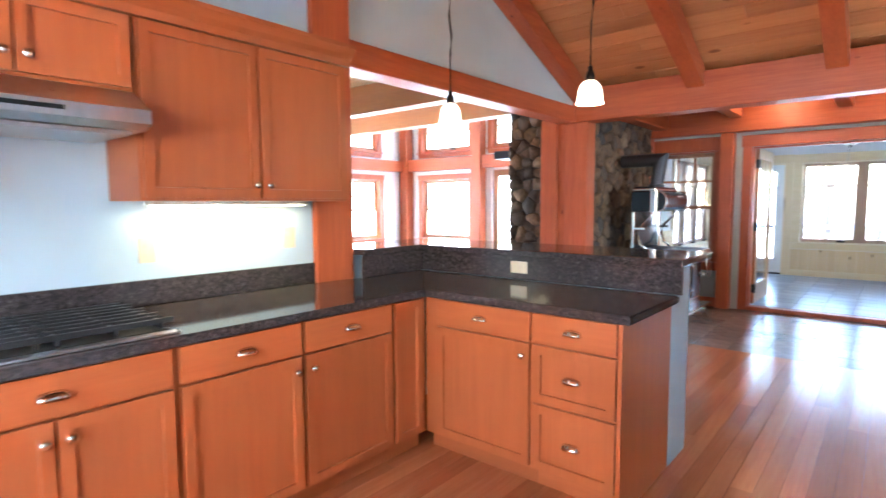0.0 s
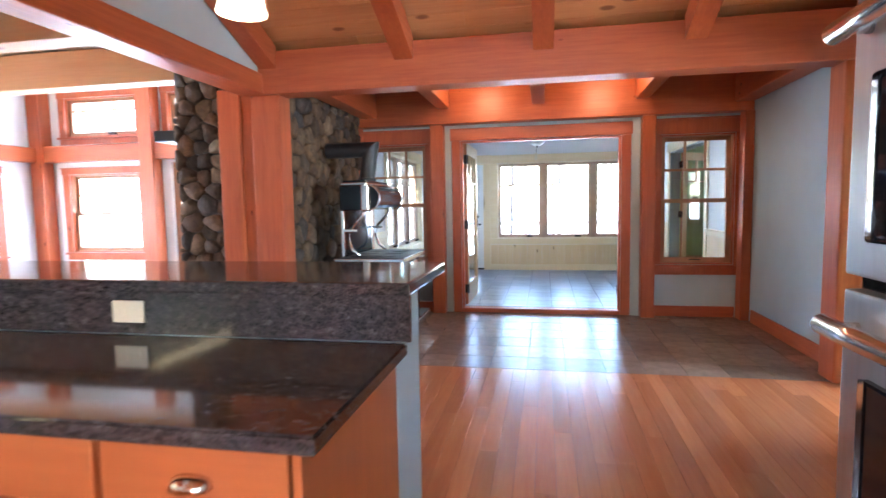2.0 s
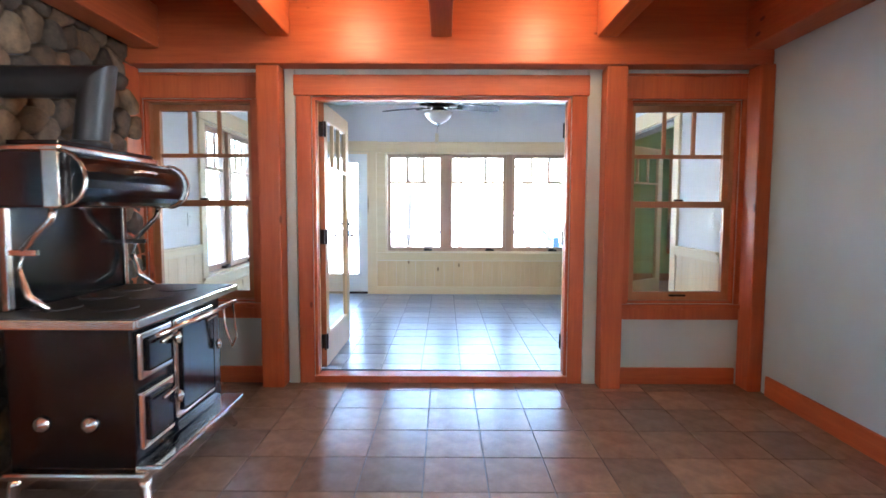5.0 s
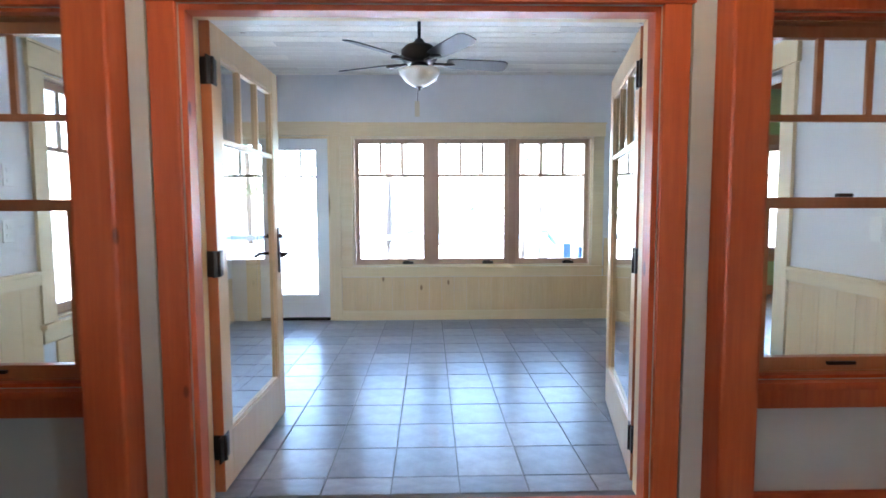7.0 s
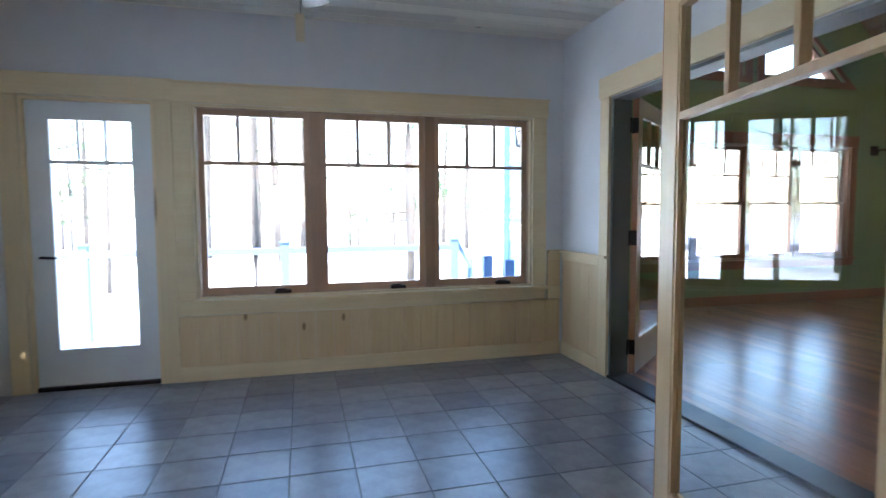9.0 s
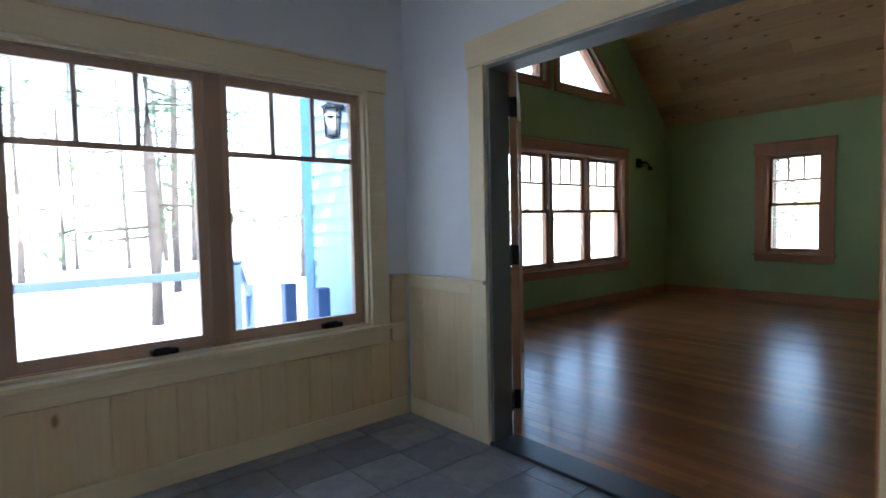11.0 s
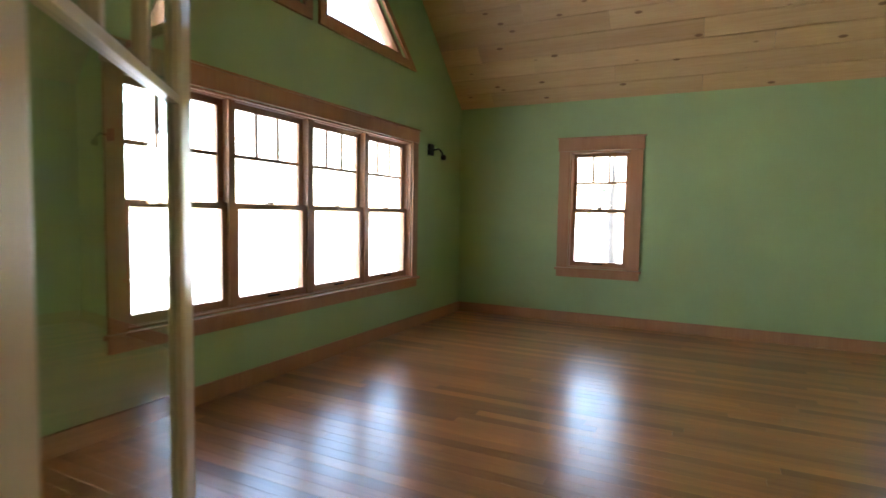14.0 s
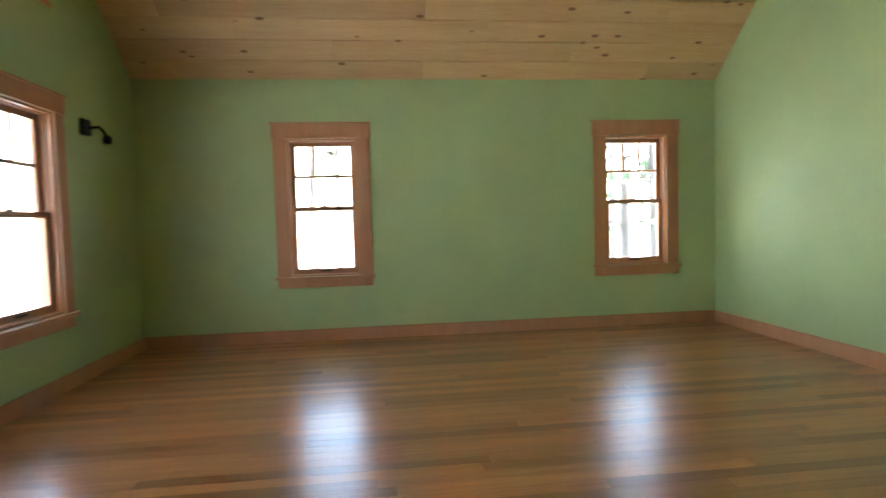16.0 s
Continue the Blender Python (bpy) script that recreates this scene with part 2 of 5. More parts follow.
def lathe(profile, at=(0, 0, 0), n=24, bm=None):
    """Turned shape: (radius, height) from bottom to top round the z axis."""
    bm = bm or bmesh.new()
    rings = [[bm.verts.new((at[0] + r * math.cos(2 * math.pi * i / n), at[1] + r * math.sin(2 * math.pi * i / n), at[2] + z)) for i in range(n)] for r, z in profile]
    for a, b in zip(rings, rings[1:]):
        for i in range(n):
            bm.faces.new((a[i], a[(i + 1) % n], b[(i + 1) % n], b[i]))
    for ring, r in ((rings[0][::-1], profile[0][0]), (rings[-1], profile[-1][0])):
        if r > 1e-4:
            bm.faces.new(ring)
    for f in bm.faces:
        f.smooth = True
    return bm


def tube(points, r, n=10, bm=None, r_end=None):
    """A round bar along points."""
    bm = bm or bmesh.new()
    pts = [Vector(p) for p in points]
    rings = []
    for i, p in enumerate(pts):
        d = (pts[min(i + 1, len(pts) - 1)] - pts[max(i - 1, 0)]).normalized()
        q = d.to_track_quat("Z", "Y").to_matrix()
        rr = r if r_end is None else r + (r_end - r) * i / (len(pts) - 1)
        rings.append([bm.verts.new(p + q @ Vector((rr * math.cos(2 * math.pi * k / n), rr * math.sin(2 * math.pi * k / n), 0))) for k in range(n)])
    for a, b in zip(rings, rings[1:]):
        for k in range(n):
            bm.faces.new((a[k], a[(k + 1) % n], b[(k + 1) % n], b[k])).smooth = True
    bm.faces.new(rings[0][::-1])
    bm.faces.new(rings[-1])
    return bm


def prism(poly, d0, d1, axis="y", bm=None):
    """A flat outline (u, v) given thickness along axis y (u=x, v=z) or x (u=y, v=z)."""
    bm = bm or bmesh.new()
    place = (lambda u, d, v: (u, d, v)) if axis == "y" else (lambda u, d, v: (d, u, v))
    a = [bm.verts.new(place(u, d0, v)) for u, v in poly]
    b = [bm.verts.new(place(u, d1, v)) for u, v in poly]
    bm.faces.new(a)
    bm.faces.new(b[::-1])
    for i in range(len(poly)):
        j = (i + 1) % len(poly)
        bm.faces.new((a[j], a[i], b[i], b[j]))
    bmesh.ops.recalc_face_normals(bm, faces=bm.faces)
    return bm


def mesh_of(name, bm, *mats):
    me = bpy.data.meshes.new(name)
    bmesh.ops.recalc_face_normals(bm, faces=bm.faces) if len(bm.faces) < 4000 else None
    bm.to_mesh(me)
    bm.free()
    for m in mats:
        me.materials.append(M[m])
    return me


def thing(name, at, label, category, group="", kind="", turn=0):
    o = new(name)
    o.empty_display_size = 0.1
    o.location, o.rotation_euler = at, (0, 0, radians(turn))
    o["at"] = tuple(at)
    return tagged(o, label, category, group, kind)


def base_of(o):
    p = Vector((0, 0, 0))
    while o is not None:
        p += Vector(o.location)
        o = o.parent
    return p


def part(name, bm, material, parent, label="", local=False):
    """One mesh under a thing or a part; bm in world metres unless local."""
    if not local:
        bmesh.ops.translate(bm, verts=bm.verts, vec=-base_of(parent))
    o = new(name, mesh_of(name, bm, material))
    o.parent = parent
    return tagged(o, label)


def solid(name, bm, material, label="", category="", kind="structure"):
    return tagged(new(name, mesh_of(name, bm, material)), label, category, "", kind)


def wall(name, axis, d0, d1, u0, u1, z0, z1, holes, mats, label):
    """A thick wall along y ('x' wall: plane x = d) or along x ('y' wall), with rectangular holes (u0, u1, z0, z1) right through. mats: lower d side, upper d side."""
    us = sorted({u0, u1, *[h[0] for h in holes], *[h[1] for h in holes]})
    zs = sorted({z0, z1, *[h[2] for h in holes], *[h[3] for h in holes]})
    bm = bmesh.new()
    for a, b in zip(us, us[1:]):
        for c, d in zip(zs, zs[1:]):
            um, zm = (a + b) / 2, (c + d) / 2
            if any(h[0] < um < h[1] and h[2] < zm < h[3] for h in holes):
                continue
            box(bm, d0, a, c, d1, b, d) if axis == "x" else box(bm, a, d0, c, b, d1, d)
    k = 0 if axis == "x" else 1
    mid = (d0 + d1) / 2
    for f in bm.faces:
        f.material_index = 1 if f.calc_center_median()[k] > mid + 0.4 * abs(d1 - d0) else 0
    o = new(name, mesh_of(name, bm, *mats))
    return tagged(o, label, "wall", "", "structure")


def mapper(axis, face, out):
    """Boxes in (u, depth outward, z) beside a wall's inner face."""
    def put(bm, u0, d0, z0, u1, d1, z1, bevel=0.0):
        if axis == "x":
            return box(bm, face + out * d0, u0, z0, face + out * d1, u1, z1, bevel)
        return box(bm, u0, face + out * d0, z0, u1, face + out * d1, z1, bevel)
    put.toward = Vector((-out, 0, 0)) if axis == "x" else Vector((0, -out, 0))
    return put


def pane_of(parent, bm):
    p = part("pane", bm, "glass", parent, "clear glass pane")
    p.visible_shadow = False
    return p


def window(name, axis, face, out, u0, u1, z0, z1, units, style, casing, sash, label, cw=0.11, depth=0.16, head=0.14, sill=True):
    """Cased window. units: (u0, u1) of each sash unit; style: casement or hung."""
    at = (face, (u0 + u1) / 2, z0) if axis == "x" else ((u0 + u1) / 2, face, z0)
    w = thing(name, at, label, "window", "", "structure")
    put = mapper(axis, face, out)
    cm = casing
    part("casing", put(bmesh.new(), u0 - cw, -0.022, z0, u0, -0.001, z1, 0.003), cm, w)
    part("casing", put(bmesh.new(), u1, -0.022, z0, u1 + cw, -0.001, z1, 0.003), cm, w)
    part("head_casing", put(bmesh.new(), u0 - cw - 0.012, -0.028, z1 + 0.001, u1 + cw + 0.012, -0.001, z1 + head - 0.016, 0.004), cm, w)
    part("head_cap", put(bmesh.new(), u0 - cw - 0.024, -0.038, z1 + head - 0.0155, u1 + cw + 0.024, -0.001, z1 + head, 0.003), cm, w)
    if sill:
        part("window_sill", put(bmesh.new(), u0 - cw - 0.02, -0.05, z0 - 0.03, u1 + cw + 0.02, 0.0, z0 - 0.001, 0.004), cm, w)
        part("apron", put(bmesh.new(), u0 - cw, -0.02, z0 - 0.115, u1 + cw, -0.001, z0 - 0.032, 0.003), cm, w)
    for a, b in ((u0 + 0.001, u0 + 0.016), (u1 - 0.016, u1 - 0.001)):
        part("jamb_liner", put(bmesh.new(), a, 0.0, z0 + 0.001, b, 0.044, z1 - 0.001, 0.002), cm, w)
    part("jamb_liner", put(bmesh.new(), u0 + 0.016, 0.0, z1 - 0.016, u1 - 0.016, 0.044, z1 - 0.001, 0.002), cm, w)
    part("stool", put(bmesh.new(), u0 + 0.016, 0.001, z0 + 0.001, u1 - 0.016, 0.044, z0 + 0.016, 0.002), cm, w)
    fr = put(bmesh.new(), u0 + 0.001, 0.045, z0 + 0.001, u0 + 0.02, depth, z1 - 0.001)
    put(fr, u1 - 0.02, 0.045, z0 + 0.001, u1 - 0.001, depth, z1 - 0.001)
    put(fr, u0 + 0.02, 0.045, z1 - 0.02, u1 - 0.02, depth, z1 - 0.001)
    put(fr, u0 + 0.02, 0.045, z0 + 0.001, u1 - 0.02, depth, z0 + 0.02)
    for (a, b), (c, d) in zip(units, units[1:]):
        put(fr, b, 0.03, z0 + 0.02, c, depth, z1 - 0.02)
    part("window_frame", fr, sash, w)
    for a, b in units:
        if style == "casement":
            sets = [(a, b, z0 + 0.022, z1 - 0.022, 0.06, True)]
        else:
            zm = z0 + (z1 - z0) * 0.495
            sets = [(a, b, z0 + 0.022, zm + 0.02, 0.05, False), (a, b, zm - 0.02, z1 - 0.022, 0.092, True)]
        for p0, p1, q0, q1, dd, bars in sets:
            s = 0.045
            bm = put(bmesh.new(), p0, dd, q0, p0 + s, dd + 0.038, q1)
            put(bm, p1 - s, dd, q0, p1, dd + 0.038, q1)
            put(bm, p0 + s, dd, q1 - s, p1 - s, dd + 0.038, q1)
            put(bm, p0 + s, dd, q0, p1 - s, dd + 0.038, q0 + (0.055 if style == "casement" or not bars else 0.03))
            part("sash", bm, sash, w)
            pane_of(w, put(bmesh.new(), p0 + s - 0.005, dd + 0.017, q0 + 0.03, p1 - s + 0.005, dd + 0.021, q1 - s + 0.005))
            if bars:
                zb = q1 - s - (q1 - q0 - 2 * s) * (0.27 if style == "casement" else 0.5)
                part("muntin", put(bmesh.new(), p0 + s, dd + 0.008, zb - 0.014, p1 - s, dd + 0.030, zb + 0.014), sash, w)
                for k in (1, 2):
                    um = p0 + s + (p1 - p0 - 2 * s) * k / 3
                    part("muntin", put(bmesh.new(), um - 0.013, dd + 0.009, zb + 0.014, um + 0.013, dd + 0.029, q1 - s), sash, w)
        um = (a + b) / 2
        if style == "casement":
            bm = put(bmesh.new(), um + 0.12, 0.0, z0 + 0.022, um + 0.24, 0.05, z0 + 0.05, 0.006)
            put(bm, um + 0.13, -0.012, z0 + 0.05, um + 0.20, 0.012, z0 + 0.062, 0.004)
            part("crank_handle", bm, "bronze", w, "dark bronze crank handle")
        else:
            part("sash_lock", put(bmesh.new(), um - 0.03, 0.06, zm + 0.021, um + 0.03, 0.088, zm + 0.036, 0.004), "bronze", w)
            part("sash_lift", put(bmesh.new(), um - 0.06, 0.034, z0 + 0.045, um + 0.06, 0.05, z0 + 0.06, 0.004), "bronze", w)
    return w


def leaf(name, hinge, angle, width, height, mat_in, label, flip=1, handle=True, edge="door"):
    """Glazed door leaf hinged at its local origin, three small lights over one tall one."""
    d = thing(name, hinge, label, "door", "", "", angle)
    T = 0.022
    s, top, low = 0.105, 0.115, 0.24
    L = lambda *a, bevel=0.003: bx(*a, bevel=bevel)
    part("stile", L(0.004, -T, 0, s, T, height), mat_in, d, local=True)
    part("stile", L(width - s, -T, 0, width, T, height), mat_in, d, local=True)
    part("rail", L(s, -T, height - top, width - s, T, height), mat_in, d, local=True)
    part("rail", L(s, -T, 0, width - s, T, low), mat_in, d, local=True)
    for a, b in ((0.0005, 0.0035), (width + 0.0005, width + 0.0035)):
        part("edge_strip", bx(a, -T, 0, b, T, height), edge, d, "stained door edge", local=True)
    zb = height - top - 0.36
    part("muntin", L(s, -T * 0.8, zb - 0.012, width - s, T * 0.8, zb + 0.012), mat_in, d, local=True)
    for k in (1, 2):
        u = s + (width - 2 * s) * k / 3
        part("muntin", L(u - 0.011, -T * 0.8, zb + 0.012, u + 0.011, T * 0.8, height - top), mat_in, d, local=True)
    p = part("pane", bx(s - 0.006, -0.003, low - 0.006, width - s + 0.006, 0.003, height - top + 0.006), "glass", d, "clear glass pane", local=True)
    p.visible_shadow = False
    for sy in (-1, 1):
        bead = bmesh.new()
        for a, b, c, e in ((s, width - s, low, low + 0.012), (s, width - s, height - top - 0.012, height - top), (s, s + 0.012, low, height - top), (width - s - 0.012, width - s, low, height - top)):
            box(bead, a, sy * 0.0035, c, b, sy * (T - 0.004), e)
        part("glazing_bead", bead, mat_in, d, local=True)
    for z in (0.2, height / 2, height - 0.2):
        h = bx(-0.045, flip * T - 0.003, z - 0.055, 0.055, flip * T + 0.006, z + 0.055, bevel=0.002)
        lathe([(0.009, z - 0.055), (0.009, z + 0.055)], (0, flip * (T + 0.006), 0), 10, h)
        box(h, -0.003, -T, z - 0.055, 0.0004, T, z + 0.055, 0.001)
        part("hinge", h, "bronze", d, "dark bronze butt hinge", local=True)
    if handle:
        for sy in (-1, 1):
            bm = bx(width - 0.075, sy * T, 0.86, width - 0.03, sy * (T + 0.008), 1.12, bevel=0.003)
            tube([(width - 0.052, sy * T, 0.97), (width - 0.052, sy * (T + 0.05), 0.97), (width - 0.09, sy * (T + 0.058), 0.972), (width - 0.17, sy * (T + 0.055), 0.965)], 0.009, 10, bm)
            lathe([(0.013, 1.06), (0.013, 1.085)], (width - 0.052, sy * (T + 0.015), 0), 10, bm)
            part("lever_handle", bm, "bronze", d, "bronze lever handle with plate", local=True)
    return d


# ---- structure ----
F = 0.045  # raised floor of sunroom and green room
solid("subfloor_kitchen", bx(-7.2, -9.7, -0.2, 4.2, -2.262, -0.012), "dark", "dark subfloor under the kitchen boards", "floor")
solid("subfloor_nook", bx(-7.2, -2.26, -0.2, 2.9, 0.04, -0.008), "grout", "grout bed under the slate tiles", "floor")
solid("subfloor_sunroom", bx(-1.9, 0.05, -0.2, 2.56, 3.945, F - 0.005), "grout_b", "grout bed under the sunroom tiles", "floor")
solid("subfloor_green_room", bx(2.74, -1.1, -0.2, 9.3, 5.6, F - 0.012), "dark", "dark subfloor under the oak boards", "floor")
solid("floor_side_room", bx(2.9, -4.6, -0.2, 4.9, -1.15, 0.0), "pine_y", "pale wooden floor of a side room", "floor")
solid("threshold_french_door", bx(-0.46, -0.07, 0.0, 1.38, 0.06, 0.05, bevel=0.006), "fir_x", "varnished fir threshold of the french doors", "threshold")
solid("threshold_green_room", bx(2.555, 1.0, 0.0, 2.745, 3.03, F + 0.016, bevel=0.006), "dark", "dark threshold of the green room door", "threshold")

# wall between nook and sunroom
wall("wall_nook_sunroom", "y", -0.05, 0.10, -1.9, 2.699, 0.0, 2.9, [(-0.46, 1.38, -0.1, 2.06), (-1.655, -0.88, 0.59, 2.04), (1.80, 2.575, 0.59, 2.04)], ("wall_grey", "wall_lav"), "blue-grey wall with glazed double door and two windows")
# sunroom
wall("wall_sunroom_back", "y", 3.765, 3.945, -1.9, 2.739, -0.2, 2.9, [(-1.42, -0.60, F, 2.07), (-0.36, 2.28, 0.645, 2.06)], ("wall_lav", "siding"), "pale lavender sunroom wall above pine wainscot")
wall("wall_sunroom_side", "x", -1.85, -1.70, 0.10, 3.765, -0.2, 2.9, [(0.98, 3.05, 0.645, 2.06)], ("siding", "wall_lav"), "pale lavender side wall with triple window")
wall("wall_sunroom_green_room", "x", 2.57, 2.72, 0.10, 3.765, -0.2, 6.0, [(1.0, 3.03, -0.3, 2.10)], ("wall_lav", "wall_green"), "partition with wide opening into the green room")
wall("wall_green_outside_west", "x", 2.74, 2.86, 3.765, 5.50, -1.5, 6.0, [], ("siding", "wall_green"), "blue clapboard outside wall of the green room")
# green room
gable = [(2.72, 2.40), (9.05, 2.72), (6.08, 5.40)]
wall("wall_green_gable", "y", 5.33, 5.50, 2.72, 9.22, -1.5, 2.72, [(4.42, 7.74, 0.63, 2.14)], ("wall_green", "siding"), "sage green gable wall with a row of four windows")
TR = [(6.22, 3.00), (7.60, 3.00), (6.22, 4.22)]
TL = [(12.16 - u, v) for u, v in TR]


def gable_top():
    bm = bmesh.new()
    R = 5.42
    pieces = [[(2.72, 2.72), (9.22, 2.72), (9.22, 3.0), (2.72, 3.0)],
              [(7.60, 3.0), (9.22, 3.0), (9.22, 3.2), (6.08, R + 0.6), (6.08, 4.344), (6.22, 4.22)],
              [(6.08, 3.0), (6.22, 3.0), (6.22, 4.22), (6.08, 4.344)],
              [(4.56, 3.0), (5.94, 4.22), (6.08, 4.344), (6.08, R + 0.6), (2.72, 3.2), (2.72, 3.0)],
              [(5.94, 3.0), (6.08, 3.0), (6.08, 4.344), (5.94, 4.22)]]
    for p in pieces:
        prism(p, 5.33, 5.50, "y", bm)
    return bm


solid("wall_green_gable_top", gable_top(), "wall_green", "sage green gable above the windows with two raked lights", "wall")
wall("wall_green_east", "x", 9.05, 9.22, -1.0, 5.33, -1.5, 3.0, [(3.16, 3.86, 0.72, 2.13), (-0.21, 0.49, 0.72, 2.13)], ("wall_green", "siding"), "sage green eave wall with two windows")
wall("wall_green_south", "y", -0.95, -0.79, 2.72, 9.05, -0.2, 6.0, [], ("wall_grey", "wall_green"), "sage green end wall")
# kitchen, nook and living room
wall("wall_nook_east", "x", 2.70, 2.85, -2.12, 0.099, 0.0, 6.0, [], ("wall_blue", "wall_green"), "pale blue-grey side wall of the stove nook")
wall("wall_kitchen_east", "x", 2.76, 2.90, -5.2, -2.32, 0.0, 4.6, [(-3.36, -2.47, -0.1, 2.07)], ("wall_blue", "wall_green"), "blue-grey kitchen wall with a doorway")
wall("wall_oven_back", "x", 1.78, 1.90, -9.7, -5.2, 0.0, 4.6, [], ("wall_blue", "wall_blue"), "blue-grey wall behind the ovens")
wall("wall_oven_return", "y", -5.2, -5.08, 1.78, 2.90, 0.0, 4.6, [], ("wall_blue", "wall_blue"), "short blue-grey return wall")
# The opening in the south wall is assumed, made for the fill lamp.
wall("wall_kitchen_south", "y", -9.7, -9.5, -7.3, 1.90, -0.2, 4.6, [(-0.7, 1.4, 0.95, 2.2)], ("siding", "wall_blue"), "pale blue kitchen wall with an added, unseen window opening")
wall("wall_kitchen_west", "x", -1.86, -1.70, -9.5, -5.80, 0.0, 4.6, [], ("wall_grey", "wall_blue"), "pale blue wall behind the cabinets")
# Its hole is invented to go with the side room's fill lamp, out of view.
wall("wall_side_room", "x", 4.75, 4.9, -4.6, -1.1, 0.0, 2.6, [(-3.9, -2.9, 0.8, 2.1)], ("wall_green", "siding"), "light green wall of a side room with an added, unseen opening")
solid("wall_side_room_end", bx(2.9, -4.7, 0, 4.9, -4.6, 2.6), "wall_green", "light green end wall of a side room", "wall")
solid("ceiling_side_room", bx(2.9, -4.7, 2.6, 4.9, -1.0, 2.7), "white", "white ceiling of a side room", "ceiling")
wall("wall_living_far", "y", 0.6, 0.78, -7.3, -1.86, -0.2, 4.4, [(-6.62, -5.40, 0.67, 1.86), (-6.62, -5.40, 2.42, 3.0), (-4.86, -3.9, 0.03, 2.0), (-4.86, -3.4, 2.42, 3.0)], ("white", "siding"), "bright white living room wall with transom windows")
wall("wall_living_side", "x", -7.3, -7.12, -9.5, 0.6, -0.2, 4.4, [(-1.15, -0.15, 0.67, 1.86), (-2.5, -1.5, 0.67, 1.86), (-4.0, -3.0, 0.67, 1.86), (-2.4, -0.2, 2.42, 3.0)], ("siding", "white"), "bright white living room side wall with windows")
solid("wall_chimney_return", bx(-1.9, -0.1, 0, -1.86, 0.6, 4.4), "white", "white return wall beside the chimney", "wall")
solid("gable_wall_kitchen", prism([(-9.5, 2.40), (-2.1, 2.40), (-2.1, 2.62), (-5.4, 4.02), (-9.5, 2.5)], -1.86, -1.79, "x"), "wall_grey", "grey gable wall above the living room opening", "wall")


# ---- ceilings of boards ----
def boards(u0, u1, v0, v1, w, place, thick=0.02, gap=0.01, ends=2.4):
    """Boards running along u, laid side by side along v; place(u, v, h) gives the point h above the sheet."""
    bm = bmesh.new()
    v, row = v0, 0
    while v < v1 - 1e-4:
        ve = min(v + w, v1)
        cuts = [u0] + [q for q in np.arange(u0 + ends * (0.35 + 0.37 * (row % 3)), u1 - 0.2, ends)] + [u1]
        for a, b in zip(cuts, cuts[1:]):
            c = [(a, v + gap), (b - 0.002, v + gap), (b - 0.002, ve), (a, ve)]
            lo = [bm.verts.new(place(p, q, 0)) for p, q in c]
            hi = [bm.verts.new(place(p, q, thick)) for p, q in c]
            bm.faces.new(lo)
            bm.faces.new(hi[::-1])
            for i in range(4):
                bm.faces.new((lo[i], hi[i], hi[(i + 1) % 4], lo[(i + 1) % 4]))
        v, row = ve, row + 1
    bmesh.ops.recalc_face_normals(bm, faces=bm.faces)
    return bm


solid("ceiling_sunroom", boards(-1.7, 2.57, 0.10, 3.765, 0.14, lambda u, v, h: (u, v, 2.72 + h)), "pine_white", "whitewashed pine board ceiling of the sunroom", "ceiling")
solid("ceiling_sunroom_backing", bx(-1.9, 0.1, 2.743, 2.57, 3.945, 2.9), "dark", "backing above the sunroom ceiling boards", "ceiling")
solid("ceiling_nook", boards(-1.9, 2.75, -2.1, -0.05, 0.14, lambda u, v, h: (u, v, 2.72 + h)), "pine_warm", "knotty pine board ceiling of the stove nook", "ceiling")
solid("ceiling_nook_backing", bx(-1.9, -2.1, 2.743, 2.85, 0.1, 2.9), "dark", "backing above the nook ceiling boards", "ceiling")
KS = 0.424  # kitchen roof pitch
solid("ceiling_kitchen_north", boards(-1.79, 2.9, 0, 3.4, 0.15, lambda u, v, h: (u, -2.1 - v, 2.60 + KS * v + h)), "pine_warm", "knotty pine boards of the sloping kitchen ceiling", "ceiling")
solid("ceiling_kitchen_south", boards(-1.79, 2.9, 0, 4.3, 0.15, lambda u, v, h: (u, -5.5 - v, 4.042 - KS * v + h)), "pine_warm", "knotty pine boards of the far kitchen slope", "ceiling")
solid("roof_kitchen_north", prism([(-2.0, 2.60), (-5.5, 4.085), (-5.5, 4.25), (-2.0, 2.9)], -1.9, 2.95, "x"), "dark", "roof above the kitchen", "roof")
solid("roof_kitchen_south", prism([(-5.5, 4.085), (-9.8, 2.26), (-9.8, 2.5), (-5.5, 4.25)], -1.9, 2.95, "x"), "dark", "roof above the kitchen", "roof")
GS = 0.902
solid("ceiling_green_east", boards(-0.79, 5.33, 0, 3.0, 0.16, lambda u, v, h: (9.05 - v, u, 2.72 + GS * v + h)), "pine_y", "knotty pine boards of the sloping ceiling", "ceiling")
solid("ceiling_green_west", boards(-0.79, 5.33, 0, 3.36, 0.16, lambda u, v, h: (2.72 + v, u, 2.40 + GS * v + h)), "pine_y", "knotty pine boards of the sloping ceiling", "ceiling")
solid("roof_green_east", prism([(9.4, 2.46), (6.02, 5.51), (6.02, 5.75), (9.4, 2.7)], -1.1, 5.7, "y"), "roof", "shingled roof of the green room", "roof")
solid("roof_green_west", prism([(2.722, 2.44), (6.06, 5.47), (6.06, 5.7), (2.722, 2.7)], -1.1, 5.7, "y"), "roof", "shingled roof of the green room", "roof")
solid("ceiling_living_low", boards(-7.12, -1.87, -9.5, -1.9, 0.09, lambda u, v, h: (u, v, 2.80 + h)), "pine_x", "narrow pine boards of the living room ceiling", "ceiling")
